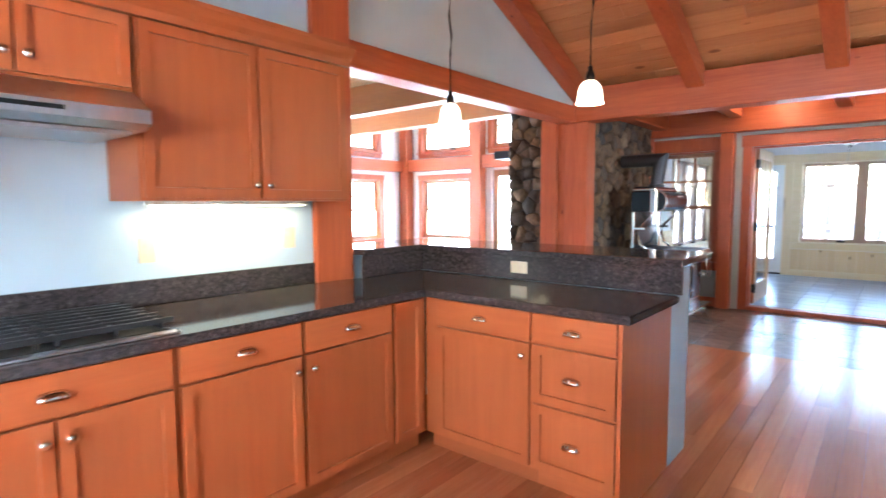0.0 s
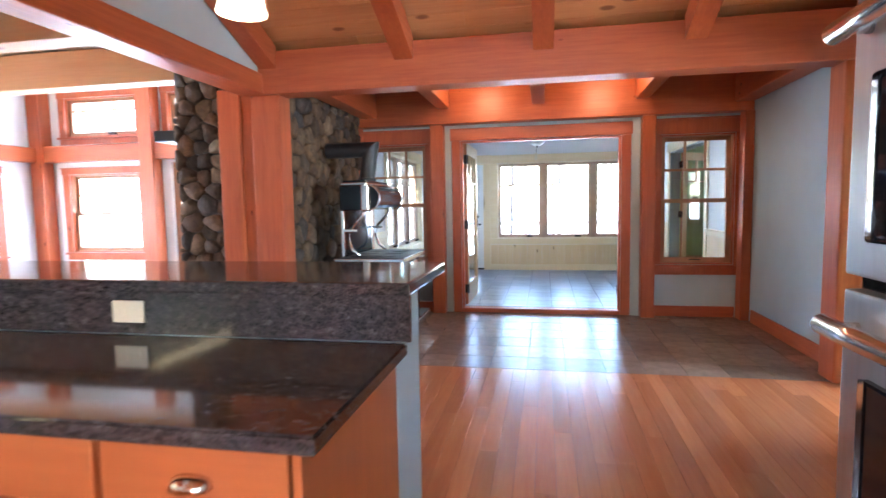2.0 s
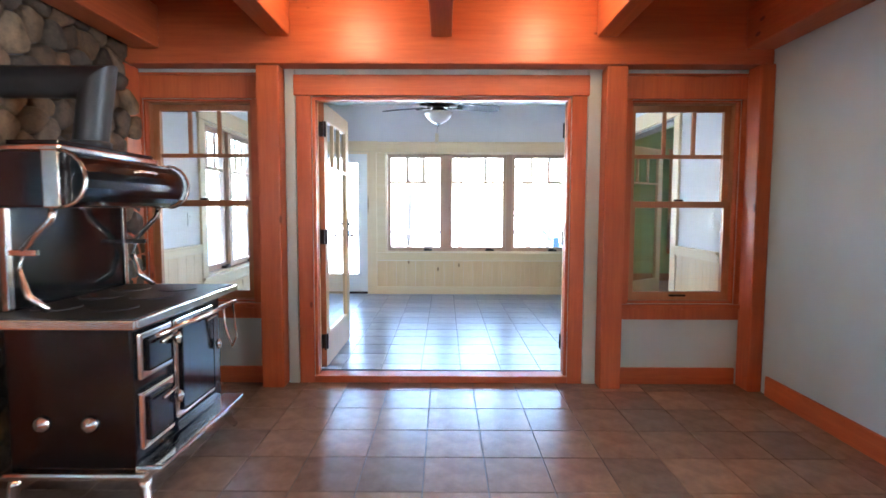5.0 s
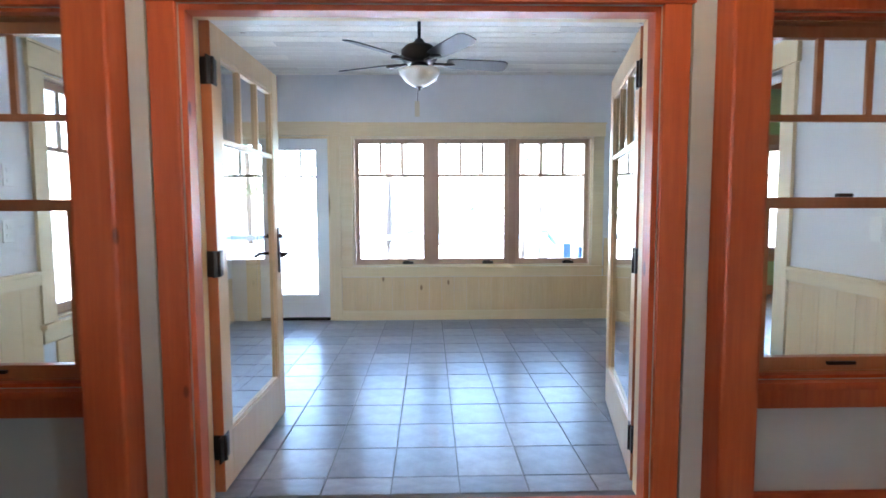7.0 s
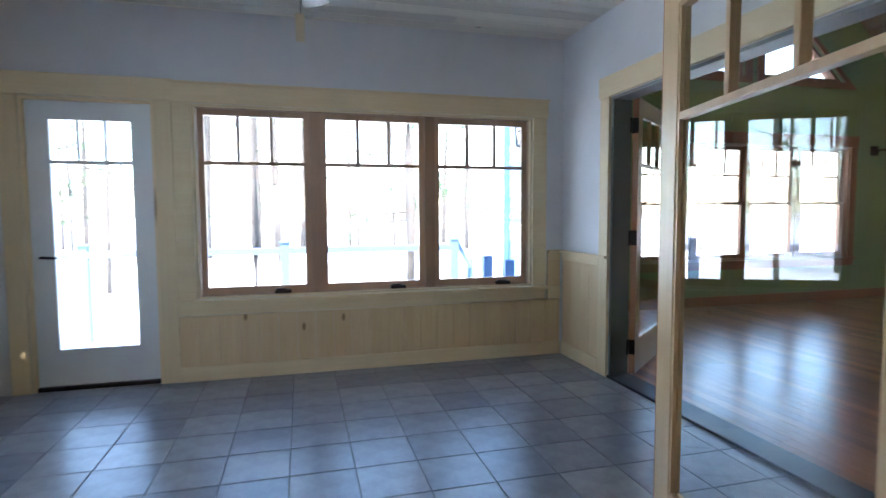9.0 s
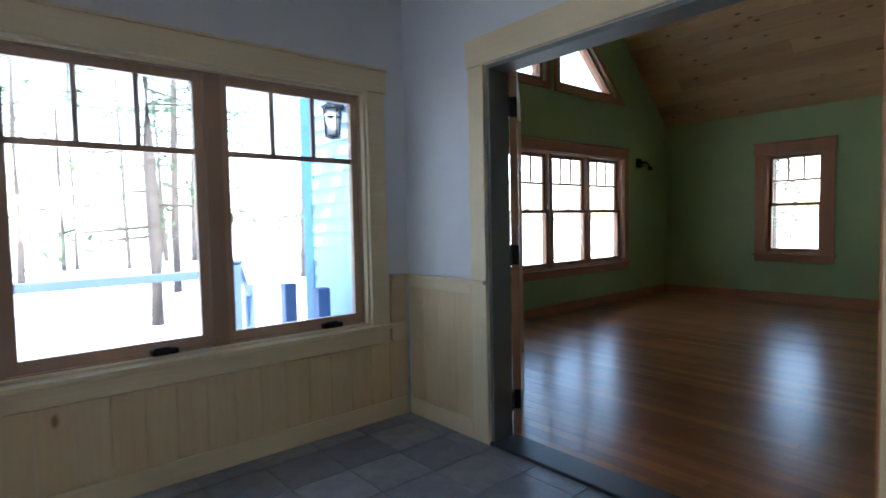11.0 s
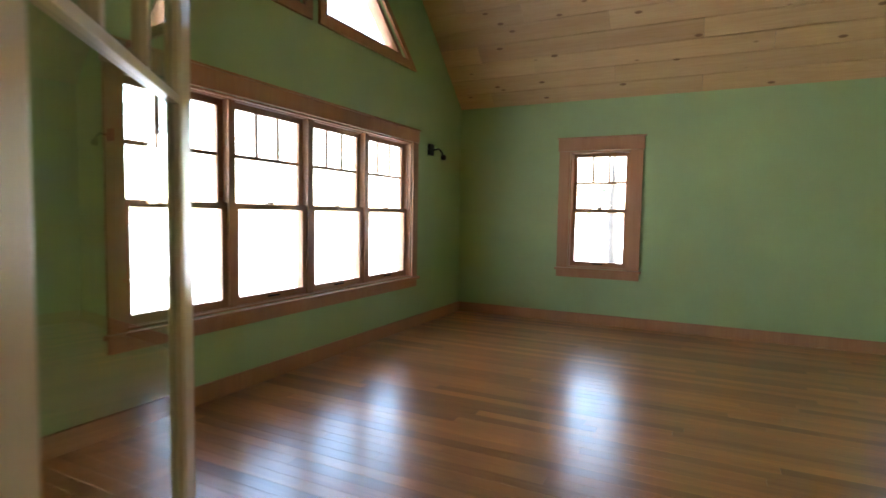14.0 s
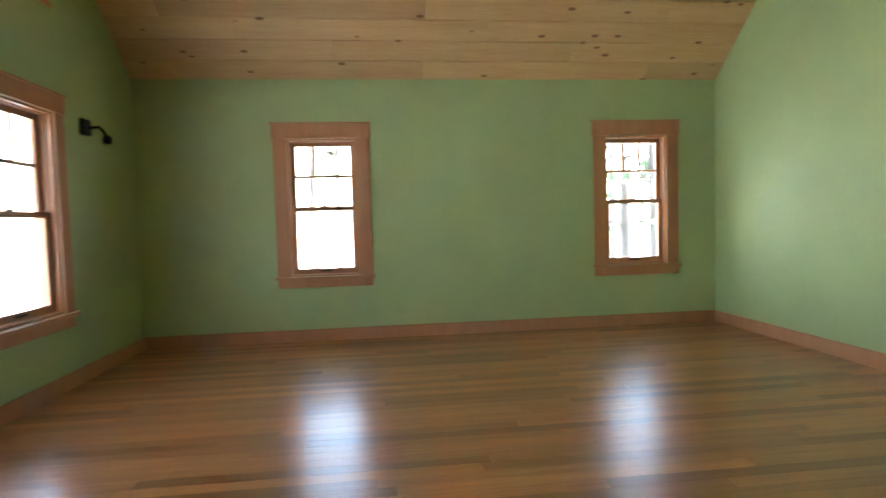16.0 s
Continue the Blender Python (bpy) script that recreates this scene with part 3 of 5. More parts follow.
solid("ceiling_living_low_backing", bx(-7.2, -9.5, 2.823, -1.87, -1.9, 2.95), "dark", "backing above the living room boards", "ceiling")
solid("ceiling_living_high", bx(-7.3, -1.9, 3.6, -1.86, 0.78, 3.7), "white", "white high ceiling of the living room", "ceiling")
solid("wall_living_upper", bx(-7.2, -1.96, 2.95, -1.87, -1.9, 3.6), "white", "white upper wall of the living room", "wall")


# ---- timber frame ----
def timber(name, a, label, mat):
    return solid(name, bx(*a, bevel=0.012), mat, label, "beam")


timber("cross_beam", (-1.9, -2.30, 2.24, 2.95, -2.08, 2.585), "heavy reddish fir beam with knots between kitchen and nook", "fir_x")
timber("wall_beam", (-1.7, -0.21, 2.245, 2.70, -0.052, 2.719), "heavy reddish fir beam above the french doors", "fir_x")
for x in (-0.63, 0.46, 1.57):
    timber("nook_beam", (x - 0.07, -2.079, 2.42, x + 0.07, -0.212, 2.70), "fir ceiling beam across the nook", "fir_y")
timber("nook_side_beam", (2.50, -2.079, 2.34, 2.698, -0.212, 2.62), "reddish fir beam along the nook wall", "fir_y")
timber("nook_chimney_beam", (-1.62, -2.079, 2.34, -1.44, -0.212, 2.62), "reddish fir beam beside the chimney", "fir_y")
timber("post_nook_west", (-1.875, -2.29, 0, -1.62, -2.09, 2.239), "square fir post with knots", "fir_z")
timber("post_nook_west_trim", (-1.984, -2.26, 0, -1.877, -2.12, 2.30), "reddish fir flat post board", "fir_z")
timber("post_living", (-2.185, -2.29, 0, -1.986, -2.125, 2.30), "square fir post beside the stone chimney", "fir_z")
timber("post_nook_east", (2.53, -2.31, 0, 2.755, -2.09, 2.239), "square fir post with knots", "fir_z")
for a, b in ((-0.805, -0.647), (1.585, 1.732)):
    timber("post_french_door", (a, -0.19, 0, b, -0.052, 2.244), "square reddish fir post beside the french doors", "fir_z")
timber("post_nook_corner", (2.60, -0.24, 0, 2.698, -0.074, 2.244), "reddish fir corner post", "fir_z")
timber("post_nook_corner", (-1.70, -0.25, 0, -1.66, -0.074, 2.244), "reddish fir corner post", "fir_z")
timber("header_beam", (-1.96, -5.52, 2.24, -1.75, -2.295, 2.41), "long fir header over the living room opening", "fir_y")
timber("post_counter", (-1.95, -5.80, 0, -1.66, -5.52, 3.95), "square fir post standing through the counter", "fir_z")
rafter = [(-2.29, 2.44), (-2.29, 2.62), (-5.5, 4.03), (-5.5, 3.80)]
for x in (-1.70, -0.55, 0.52, 1.58, 2.66):
    solid("rafter", prism(rafter, x - 0.075, x + 0.075, "x"), "fir_y", "reddish fir rafter under the pine boards", "beam")
timber("ridge_beam", (-1.79, -5.62, 3.74, 2.9, -5.40, 4.02), "fir ridge beam of the kitchen roof", "fir_x")
for y0, y1, zb in ((-3.32, -3.12, 2.46), (-2.1, -1.9, 2.46)):
    timber("living_beam", (-7.1, y0, zb, -1.965 if y0 < -2.5 else -2.7, y1, 2.79), "pale fir ceiling beam of the living room", "fir_pale")
timber("living_wall_beam", (-7.1, 0.44, 2.04, -2.64, 0.598, 2.28), "fir beam between windows and transoms", "fir_x")
timber("living_side_beam", (-7.118, -9.0, 2.04, -6.98, 0.44, 2.26), "fir beam between windows and transoms", "fir_y")
for a in (-7.1, -5.22, -3.8):
    timber("living_post", (a, 0.40, 0, a + 0.22, 0.599, 3.5), "fir post between the living room windows", "fir_z")
timber("living_post_free", (-6.99, -1.62, 0, -6.77, -1.40, 2.46), "fir post carrying the living room beam", "fir_z")


# ---- doors, casings, windows ----
def casing_set(name, axis, face, out, u0, u1, z1, mats, w, head, label, z0=0.0):
    d = thing(name, (face, (u0 + u1) / 2, z0) if axis == "x" else ((u0 + u1) / 2, face, z0), label, "door frame", "", "structure")
    put = mapper(axis, face, out)
    part("side_casing", put(bmesh.new(), u0 - w, -0.024, z0, u0, -0.001, z1, 0.004), mats[0], d)
    part("side_casing", put(bmesh.new(), u1, -0.024, z0, u1 + w, -0.001, z1, 0.004), mats[0], d)
    part("head_casing", put(bmesh.new(), u0 - w - 0.015, -0.030, z1 + 0.001, u1 + w + 0.015, -0.001, z1 + head, 0.005), mats[1], d)
    return d


def jambs(d, axis, d0, d1, u0, u1, z0, z1, mats, t=0.022):
    put = mapper(axis, 0, 1)
    part("jamb", put(bmesh.new(), u0, d0, z0, u0 + t, d1, z1), mats[0], d)
    part("jamb", put(bmesh.new(), u1 - t, d0, z0, u1, d1, z1), mats[0], d)
    part("head_jamb", put(bmesh.new(), u0 + t, d0, z1 - t, u1 - t, d1, z1), mats[1], d)


d = casing_set("door_frame_french", "y", -0.05, 1, -0.46, 1.38, 2.06, ("fir_z", "fir_x"), 0.105, 0.145, "varnished fir casing round the french doors")
jambs(d, "y", -0.045, 0.028, -0.459, 1.379, 0.051, 2.059, ("fir_z", "fir_x"))
jambs(d, "y", 0.03, 0.098, -0.459, 1.379, 0.051, 2.059, ("trim_pine_z", "trim_pine_x"), 0.012)
for a, b in ((-0.640, -0.572), (1.492, 1.580)):
    solid("trim_strip", bx(a, -0.075, 0.0, b, -0.052, 2.243), "grey_trim", "pale grey flat strip beside the door casing", "trim")
d = casing_set("door_frame_sunroom_side", "y", 0.10, -1, -0.46, 1.38, 2.06, ("trim_pine_z", "trim_pine_x"), 0.11, 0.14, "pale pine casing of the french doors, sunroom side", F)
leaf("french_door", (-0.435, 0.125, F + 0.012), 89.3, 0.93, 2.0, "door_pale", "open glazed french door with bronze lever handle", -1)
inactive = leaf("french_door", (1.405, 0.165, F + 0.012), 77.7, 1.035, 2.0, "door_pale", "open glazed french door with three small upper lights", 1, False)
part("astragal", bx(1.02, -0.036, 0.0, 1.05, -0.0225, 2.0, bevel=0.003), "door", inactive, "reddish fir astragal on the meeting edge", local=True)
for a, b in ((-1.655, -0.88), (1.80, 2.575)):
    window("window_nook", "y", -0.05, 1, a, b, 0.59, 2.04, [(a + 0.021, b - 0.021)], "hung", "fir_z", "sash", "reddish fir double-hung window into the sunroom", 0.055, 0.14, 0.175)
window("window_sunroom", "y", 3.765, 1, -0.36, 2.28, 0.645, 2.06, [(-0.335, 0.46), (0.54, 1.36), (1.44, 2.255)], "casement", "trim_pine_x", "sash_pale", "triple casement window cased in pale pine", 0.123, 0.17, 0.15)
window("window_sunroom_side", "x", -1.70, -1, 0.98, 3.05, 0.645, 2.06, [(1.005, 1.62), (1.70, 2.33), (2.41, 3.025)], "casement", "trim_pine_y", "sash_pale", "triple casement window in the sunroom side wall", 0.11, 0.14, 0.15)
window("window_green_gable", "y", 5.33, 1, 4.42, 7.74, 0.63, 2.14, [(4.445, 5.21), (5.27, 6.04), (6.11, 6.87), (6.94, 7.715)], "hung", "fir_lt", "sash", "row of four double-hung windows cased in light fir", 0.11, 0.16, 0.15)
for a, b in ((3.16, 3.86), (-0.21, 0.49)):
    window("window_green_east", "x", 9.05, 1, a, b, 0.72, 2.13, [(a + 0.021, b - 0.021)], "hung", "fir_lt", "sash", "double-hung window cased in light fir", 0.135, 0.16, 0.165)
# Assumed window, always out of view, round the kitchen fill lamp.
window("added_window_kitchen", "y", -9.5, -1, -0.7, 1.4, 0.95, 2.2, [(-0.675, 0.33), (0.38, 1.375)], "casement", "fir_z", "sash", "unseen kitchen window in fir casing, added for the fill lamp", 0.1, 0.18)
for a, b, c, e in ((-6.62, -5.40, 0.67, 1.86), (-6.62, -5.40, 2.42, 3.0), (-4.86, -3.4, 2.42, 3.0)):
    window("window_living", "y", 0.6, 1, a, b, c, e, [(a + 0.021, b - 0.021)], "hung" if c < 2 else "casement", "fir_z", "sash", "fir living room window", 0.1, 0.17, 0.1)
for a, b, c, e in ((-1.15, -0.15, 0.67, 1.86), (-2.5, -1.5, 0.67, 1.86), (-4.0, -3.0, 0.67, 1.86), (-2.4, -0.2, 2.42, 3.0)):
    window("window_living_side", "x", -7.12, -1, a, b, c, e, [(a + 0.021, b - 0.021)], "hung" if c < 2 else "casement", "fir_z", "sash", "fir living room side window", 0.1, 0.17, 0.1)
d = casing_set("door_frame_green", "x", 2.57, 1, 1.0, 3.03, 2.10, ("trim_pine_z", "trim_pine_y"), 0.115, 0.15, "pale pine casing of the green room opening", F)
jambs(d, "x", 2.571, 2.719, 1.0, 3.03, F + 0.017, 2.099, ("jamb_grey", "jamb_grey"))
leaf("green_room_door", (2.745, 2.995, F + 0.02), 40, 0.98, 2.03, "door_pale", "open glazed pine door folded back into the green room", 1, False, "sash")
d = casing_set("door_frame_side_room", "x", 2.76, 1, -3.36, -2.47, 2.07, ("trim_pine_z", "trim_pine_y"), 0.09, 0.12, "pale pine door casing beside the fir post")
jambs(d, "x", 2.762, 2.898, -3.36, -2.47, 0, 2.069, ("trim_pine_z", "trim_pine_y"))
part("strike_plate", bx(2.80, -2.4935, 0.93, 2.83, -2.491, 1.0), "bronze", d, "bronze strike plate")


def raked(name, tri, label):
    """Triangular window: frame pieces along its three sides, casing, pane."""
    w = thing(name, (tri[0][0], 5.33, tri[0][1]), label, "window", "", "structure")
    c = Vector((sum(p[0] for p in tri) / 3, sum(p[1] for p in tri) / 3))
    grow = lambda k: [tuple(c + (Vector(p) - c) * k) for p in tri]
    out, mid, inn = grow(1.20), grow(0.995), grow(0.86)
    for i in range(3):
        j = (i + 1) % 3
        part("casing", prism([out[i], out[j], mid[j], mid[i]], 5.303, 5.329), "fir_lt", w)
        part("window_frame", prism([mid[i], mid[j], inn[j], inn[i]], 5.36, 5.49), "sash", w)
    pane_of(w, prism(grow(0.87), 5.42, 5.425))


raked("window_raked", TR, "triangular gable window cased in light fir")
raked("window_raked", TL, "triangular gable window cased in light fir")


def glass_door():
    d = thing("door_patio", (-1.01, 3.765, F), "white glazed door with three small upper lights, closed", "door", "", "structure")
    put = mapper("y", 3.765, 1)
    x0, x1, z0, z1 = -1.395, -0.625, F + 0.03, 2.045
    bm = put(bmesh.new(), x0, 0.03, z0, -1.26, 0.075, z1)
    put(bm, -0.76, 0.03, z0, x1, 0.075, z1)
    put(bm, -1.26, 0.03, 1.92, -0.76, 0.075, z1)
    put(bm, -1.26, 0.03, z0, -0.76, 0.075, 0.33)
    part("door_slab", bm, "white", d)
    pane_of(d, put(bmesh.new(), -1.265, 0.05, 0.325, -0.755, 0.055, 1.925))
    part("muntin", put(bmesh.new(), -1.26, 0.04, 1.62, -0.76, 0.066, 1.645), "white", d)
    for k in (1, 2):
        u = -1.26 + 0.50 * k / 3
        part("muntin", put(bmesh.new(), u - 0.009, 0.041, 1.645, u + 0.009, 0.065, 1.92), "white", d)
    bm = tube([(-1.33, 3.795, 0.98), (-1.33, 3.745, 0.98), (-1.31, 3.74, 0.98), (-1.23, 3.74, 0.975)], 0.009)
    part("lever_handle", bm, "bronze", d, "bronze lever handle")
    part("sweep", put(bmesh.new(), x0, 0.0, F, x1, 0.12, F + 0.028), "bronze", d)
    c = casing_set("door_frame_patio", "y", 3.765, 1, -1.42, -0.60, 2.07, ("trim_pine_z", "trim_pine_x"), 0.115, 0.15, "pale pine casing of the patio door", F)
    jambs(c, "y", 3.767, 3.925, -1.42, -0.60, F, 2.069, ("trim_pine_z", "trim_pine_x"))


glass_door()
# patio door glass in the living room
d = thing("door_living", (-4.38, 0.6, 0), "glazed fir patio door", "door", "", "structure")
put = mapper("y", 0.6, 1)
bm = put(bmesh.new(), -4.86, 0.05, 0.03, -4.76, 0.1, 2.0)
put(bm, -4.0, 0.05, 0.03, -3.9, 0.1, 2.0)
put(bm, -4.76, 0.05, 1.88, -4.0, 0.1, 2.0)
put(bm, -4.76, 0.05, 0.03, -4.0, 0.1, 0.25)
part("door_slab", bm, "sash", d)
pane_of(d, put(bmesh.new(), -4.77, 0.07, 0.24, -3.99, 0.075, 1.89))


def skirting(name, a, mat, label):
    solid(name, bx(*a, bevel=0.004), mat, label, "baseboard")


skirting("baseboard_nook_east", (2.678, -2.085, 0, 2.699, -0.305, 0.135), "fir_y", "fir baseboard under the blue-grey wall")
skirting("baseboard_nook_back", (1.737, -0.075, 0, 2.595, -0.051, 0.12), "fir_x", "fir baseboard under the nook window")
skirting("baseboard_nook_back_west", (-1.59, -0.075, 0, -0.81, -0.051, 0.12), "fir_x", "fir baseboard under the nook window")
skirting("baseboard_green_gable", (2.745, 5.308, F, 9.045, 5.329, F + 0.125), "fir_lt", "light fir baseboard")
skirting("baseboard_green_east", (9.028, -0.766, F, 9.049, 5.306, F + 0.125), "fir_lt", "light fir baseboard")
skirting("baseboard_green_south", (2.745, -0.789, F, 9.026, -0.768, F + 0.125), "fir_lt", "light fir baseboard")
skirting("baseboard_green_west", (2.861, 3.775, F, 2.882, 5.306, F + 0.125), "fir_lt", "light fir baseboard")


# ---- kitchen ----
def shaker(put, u0, u1, z0, z1, rail=0.055, flat=False):
    """Cabinet front: frame with a recessed panel, or a plain slab."""
    bm = bmesh.new()
    if flat:
        return put(bm, u0, 0.0, z0, u1, -0.021, z1, 0.003)
    put(bm, u0, 0.0, z0, u1, -0.021, z1)
    bm.normal_update()
    front = max(bm.faces, key=lambda f: f.normal.dot(put.toward))
    bmesh.ops.bevel(bm, geom=list(front.edges), offset=0.0025, segments=2, affect="EDGES")
    bm.normal_update()
    front = max(bm.faces, key=lambda f: round(f.normal.dot(put.toward), 3) * 10 + f.calc_area())
    bmesh.ops.inset_region(bm, faces=[front], thickness=rail)
    bmesh.ops.inset_region(bm, faces=[front], thickness=0.002, depth=-0.012)
    return bm


def cup_pull(axis, face, out, u, z):
    bm = bmesh.new()
    n = 12
    rows = []
    for k in range(5):
        a = math.radians(90 * k / 4)
        rows.append([(u + 0.044 * math.cos(math.pi * i / n), 0.021 + 0.030 * math.sin(a) * math.sin(math.pi * i / n) ** 0.6, z + 0.028 * math.cos(a) * math.sin(math.pi * i / n) ** 0.5 - 0.012) for i in range(n + 1)])
    grid = [[bm.verts.new((face - out * d, uu, zz) if axis == "x" else (uu, face - out * d, zz)) for uu, d, zz in r] for r in rows]
    for a, b in zip(grid, grid[1:]):
        for i in range(n):
            bm.faces.new((a[i], a[i + 1], b[i + 1], b[i])).smooth = True
    bmesh.ops.remove_doubles(bm, verts=bm.verts, dist=0.0005)
    bmesh.ops.solidify(bm, geom=bm.faces[:], thickness=0.003)
    return bm


def knob(axis, face, out, u, z):
    bm = lathe([(0.006, 0.0), (0.006, 0.014), (0.015, 0.020), (0.016, 0.027), (0.008, 0.032), (0.0, 0.033)], (0, 0, 0), 14)
    rot = Matrix.Rotation(radians(90), 4, "Y") if axis == "x" else Matrix.Rotation(radians(90), 4, "X")
    bmesh.ops.transform(bm, matrix=rot, verts=bm.verts)
    at = (face - out * 0.021, u, z) if axis == "x" else (u, face - out * 0.021, z)
    bmesh.ops.translate(bm, verts=bm.verts, vec=at)
    return bm


def cabinet(axis, face, out, u0, u1, fronts, depth, z0, z1, label, name="base_cabinet", toe=True, group="kitchen base cabinets"):
    """fronts: (kind, u0, u1, z0, z1, knob side)."""
    put = mapper(axis, face, out)
    at = (face, (u0 + u1) / 2, 0 if toe else z0) if axis == "x" else ((u0 + u1) / 2, face, 0 if toe else z0)
    c = thing(name, at, label, "cabinet", group)
    grain = "cab_z"
    bm = put(bmesh.new(), u0 + 0.001, 0.001, z0, u1 - 0.001, depth, z1)
    part("body", bm, grain, c)
    if toe:
        part("toe_kick", put(bmesh.new(), u0 + 0.001, 0.06, 0.0, u1 - 0.001, depth - 0.05, z0 - 0.001), "cab_y" if axis == "x" else "cab_x", c)
    for kind, a, b, p, q, side in fronts:
        f = part("drawer_front" if kind in ("drawer", "panel_drawer") else "cabinet_door", shaker(put, a, b, p, q, 0.055, kind == "drawer"), ("cab_y" if axis == "x" else "cab_x") if kind == "drawer" else grain, c)
        if kind in ("drawer", "panel_drawer"):
            part("cup_pull", cup_pull(axis, face, out, (a + b) / 2, (p + q) / 2), "nickel", f, "satin nickel cup pull")
        elif side:
            u = b - 0.03 if side > 0 else a + 0.03
            z = q - 0.06 if toe else p + 0.06
            part("knob", knob(axis, face, out, u, z), "nickel", f, "satin nickel knob")
    return c


FX, FY = -1.03, -5.555
g = 0.004
cabinet("x", FX, -1, -8.75, -7.645, [("drawer", -8.74, -7.655, 0.725, 0.863, 0), ("door", -8.74, -8.205, 0.115, 0.713, 1), ("door", -8.19, -7.655, 0.115, 0.713, -1)], 0.65, 0.10, 0.868, "honey cherry base cabinet with two doors")
cabinet("x", FX, -1, -7.645, -6.907, [("drawer", -7.635, -6.92, 0.725, 0.863, 0), ("door", -7.635, -7.28, 0.115, 0.713, 1), ("door", -7.272, -6.92, 0.115, 0.713, -1)], 0.65, 0.10, 0.868, "honey cherry base cabinet under the cooktop")
cabinet("x", FX, -1, -6.907, -6.37, [("drawer", -6.894, -6.381, 0.725, 0.863, 0), ("door", -6.894, -6.381, 0.115, 0.713, 1)], 0.65, 0.10, 0.868, "honey cherry base cabinet with drawer and door")
cabinet("x", FX, -1, -6.37, -5.82, [("drawer", -6.358, -5.832, 0.725, 0.863, 0), ("door", -6.358, -5.832, 0.115, 0.713, -1)], 0.65, 0.10, 0.868, "narrow honey cherry cabinet with drawer and door")
cabinet("x", FX, -1, -5.82, FY, [("door", -5.805, -5.60, 0.115, 0.86, 0)], 0.65, 0.10, 0.868, "narrow cherry corner cabinet beside the peninsula")
cabinet("y", FY, 1, -1.028, -0.348, [("drawer", -0.93, -0.358, 0.725, 0.863, 0), ("door", -0.93, -0.358, 0.115, 0.713, 1)], 0.59, 0.10, 0.868, "cherry peninsula cabinet with drawer and door")
pen = cabinet("y", FY, 1, -0.348, 0.070, [("drawer", -0.338, 0.064, 0.725, 0.863, 0), ("panel_drawer", -0.338, 0.064, 0.44, 0.713, 0), ("panel_drawer", -0.338, 0.064, 0.115, 0.428, 0)], 0.59, 0.10, 0.868, "cherry peninsula cabinet with three drawers")
part("end_panel", bx(0.0705, -5.572, 0.0, 0.089, -4.935, 0.868, bevel=0.002), "cab_z", pen, "plain reddish cherry end panel")

ct = thing("countertop", (-1.0, -6.5, 0.87), "polished dark brown granite worktop in an L", "countertop")
bm = prism([(-1.70, -9.4), (-0.99, -9.4), (-0.99, -5.60), (0.130, -5.60), (0.130, -4.955), (-1.62, -4.955), (-1.62, -5.50), (-1.70, -5.81)], 0, 0.04, "y")
bmesh.ops.transform(bm, matrix=Matrix(((1, 0, 0, 0), (0, 0, 1, 0), (0, 1, 0, 0.87), (0, 0, 0, 1))), verts=bm.verts)
bmesh.ops.recalc_face_normals(bm, faces=bm.faces)
bmesh.ops.bevel(bm, geom=[e for e in bm.edges if abs(e.verts[0].co.z - e.verts[1].co.z) < 1e-4], offset=0.006, segments=2, affect="EDGES")
part("slab", bm, "granite", ct)
part("backsplash", bx(-1.699, -9.4, 0.911, -1.675, -5.81, 1.03, bevel=0.003), "granite", ct)
bt = thing("breakfast_bar", (-0.9, -4.7, 1.05), "raised polished granite bar on a low wall", "bar")
part("bar_top", bx(-2.06, -4.975, 1.05, 0.145, -4.40, 1.09, bevel=0.008), "granite", bt)
part("bar_top", bx(-2.06, -5.50, 1.05, -1.585, -4.976, 1.09, bevel=0.008), "granite", bt)
part("riser", bx(-1.59, -4.954, 0.911, 0.14, -4.93, 1.049, bevel=0.002), "granite", bt)
part("riser", bx(-1.615, -5.50, 0.911, -1.592, -4.93, 1.049, bevel=0.002), "granite", bt)
part("low_wall", bx(-1.98, -4.929, 0.0, 0.035, -4.82, 1.049), "wall_blue", bt, "pale blue painted low wall")
part("low_wall", bx(-1.98, -5.50, 0.0, -1.71, -4.93, 1.049), "wall_blue", bt)
part("end_post", bx(0.036, -4.929, 0.0, 0.090, -4.64, 1.049, bevel=0.004), "wall_blue", bt, "pale blue end board under the bar")

UF = -1.36
for a, b, z0, n in ((-8.9, -7.62, 1.39, 2), (-7.615, -6.872, 1.81, 2), (-6.867, -5.82, 1.39, 2)):
    m = (a + b) / 2
    zt = 2.10
    cabinet("x", UF, -1, a, b, [("door", a + 0.012, m - 0.004, z0 + 0.012, zt - 0.01, 1), ("door", m + 0.004, b - 0.012, z0 + 0.012, zt - 0.01, -1)], 0.339, z0, zt, "honey cherry wall cabinet with two panelled doors", "wall_cabinet", False, "kitchen wall cabinets")
cr = thing("cabinet_crown", (-1.5, -7.3, 2.1), "stepped cherry crown moulding on the wall cabinets", "moulding")
part("moulding", prism([(-1.699, 2.101), (-1.335, 2.101), (-1.325, 2.13), (-1.305, 2.15), (-1.285, 2.18), (-1.285, 2.20), (-1.699, 2.20)], -8.9, -5.80, "y"), "cab_y", cr)
ul = thing("under_cabinet_light", (-1.55, -6.35, 1.36), "lit white strip lamp under the wall cabinet", "lamp")
part("housing", bx(-1.64, -6.75, 1.372, -1.53, -5.95, 1.389, bevel=0.003), "white", ul)
part("diffuser", bx(-1.63, -6.73, 1.364, -1.54, -5.97, 1.3715), "strip", ul)
hd = thing("range_hood", (-1.5, -7.42, 1.62), "brushed steel range hood under the short wall cabinet", "range hood")
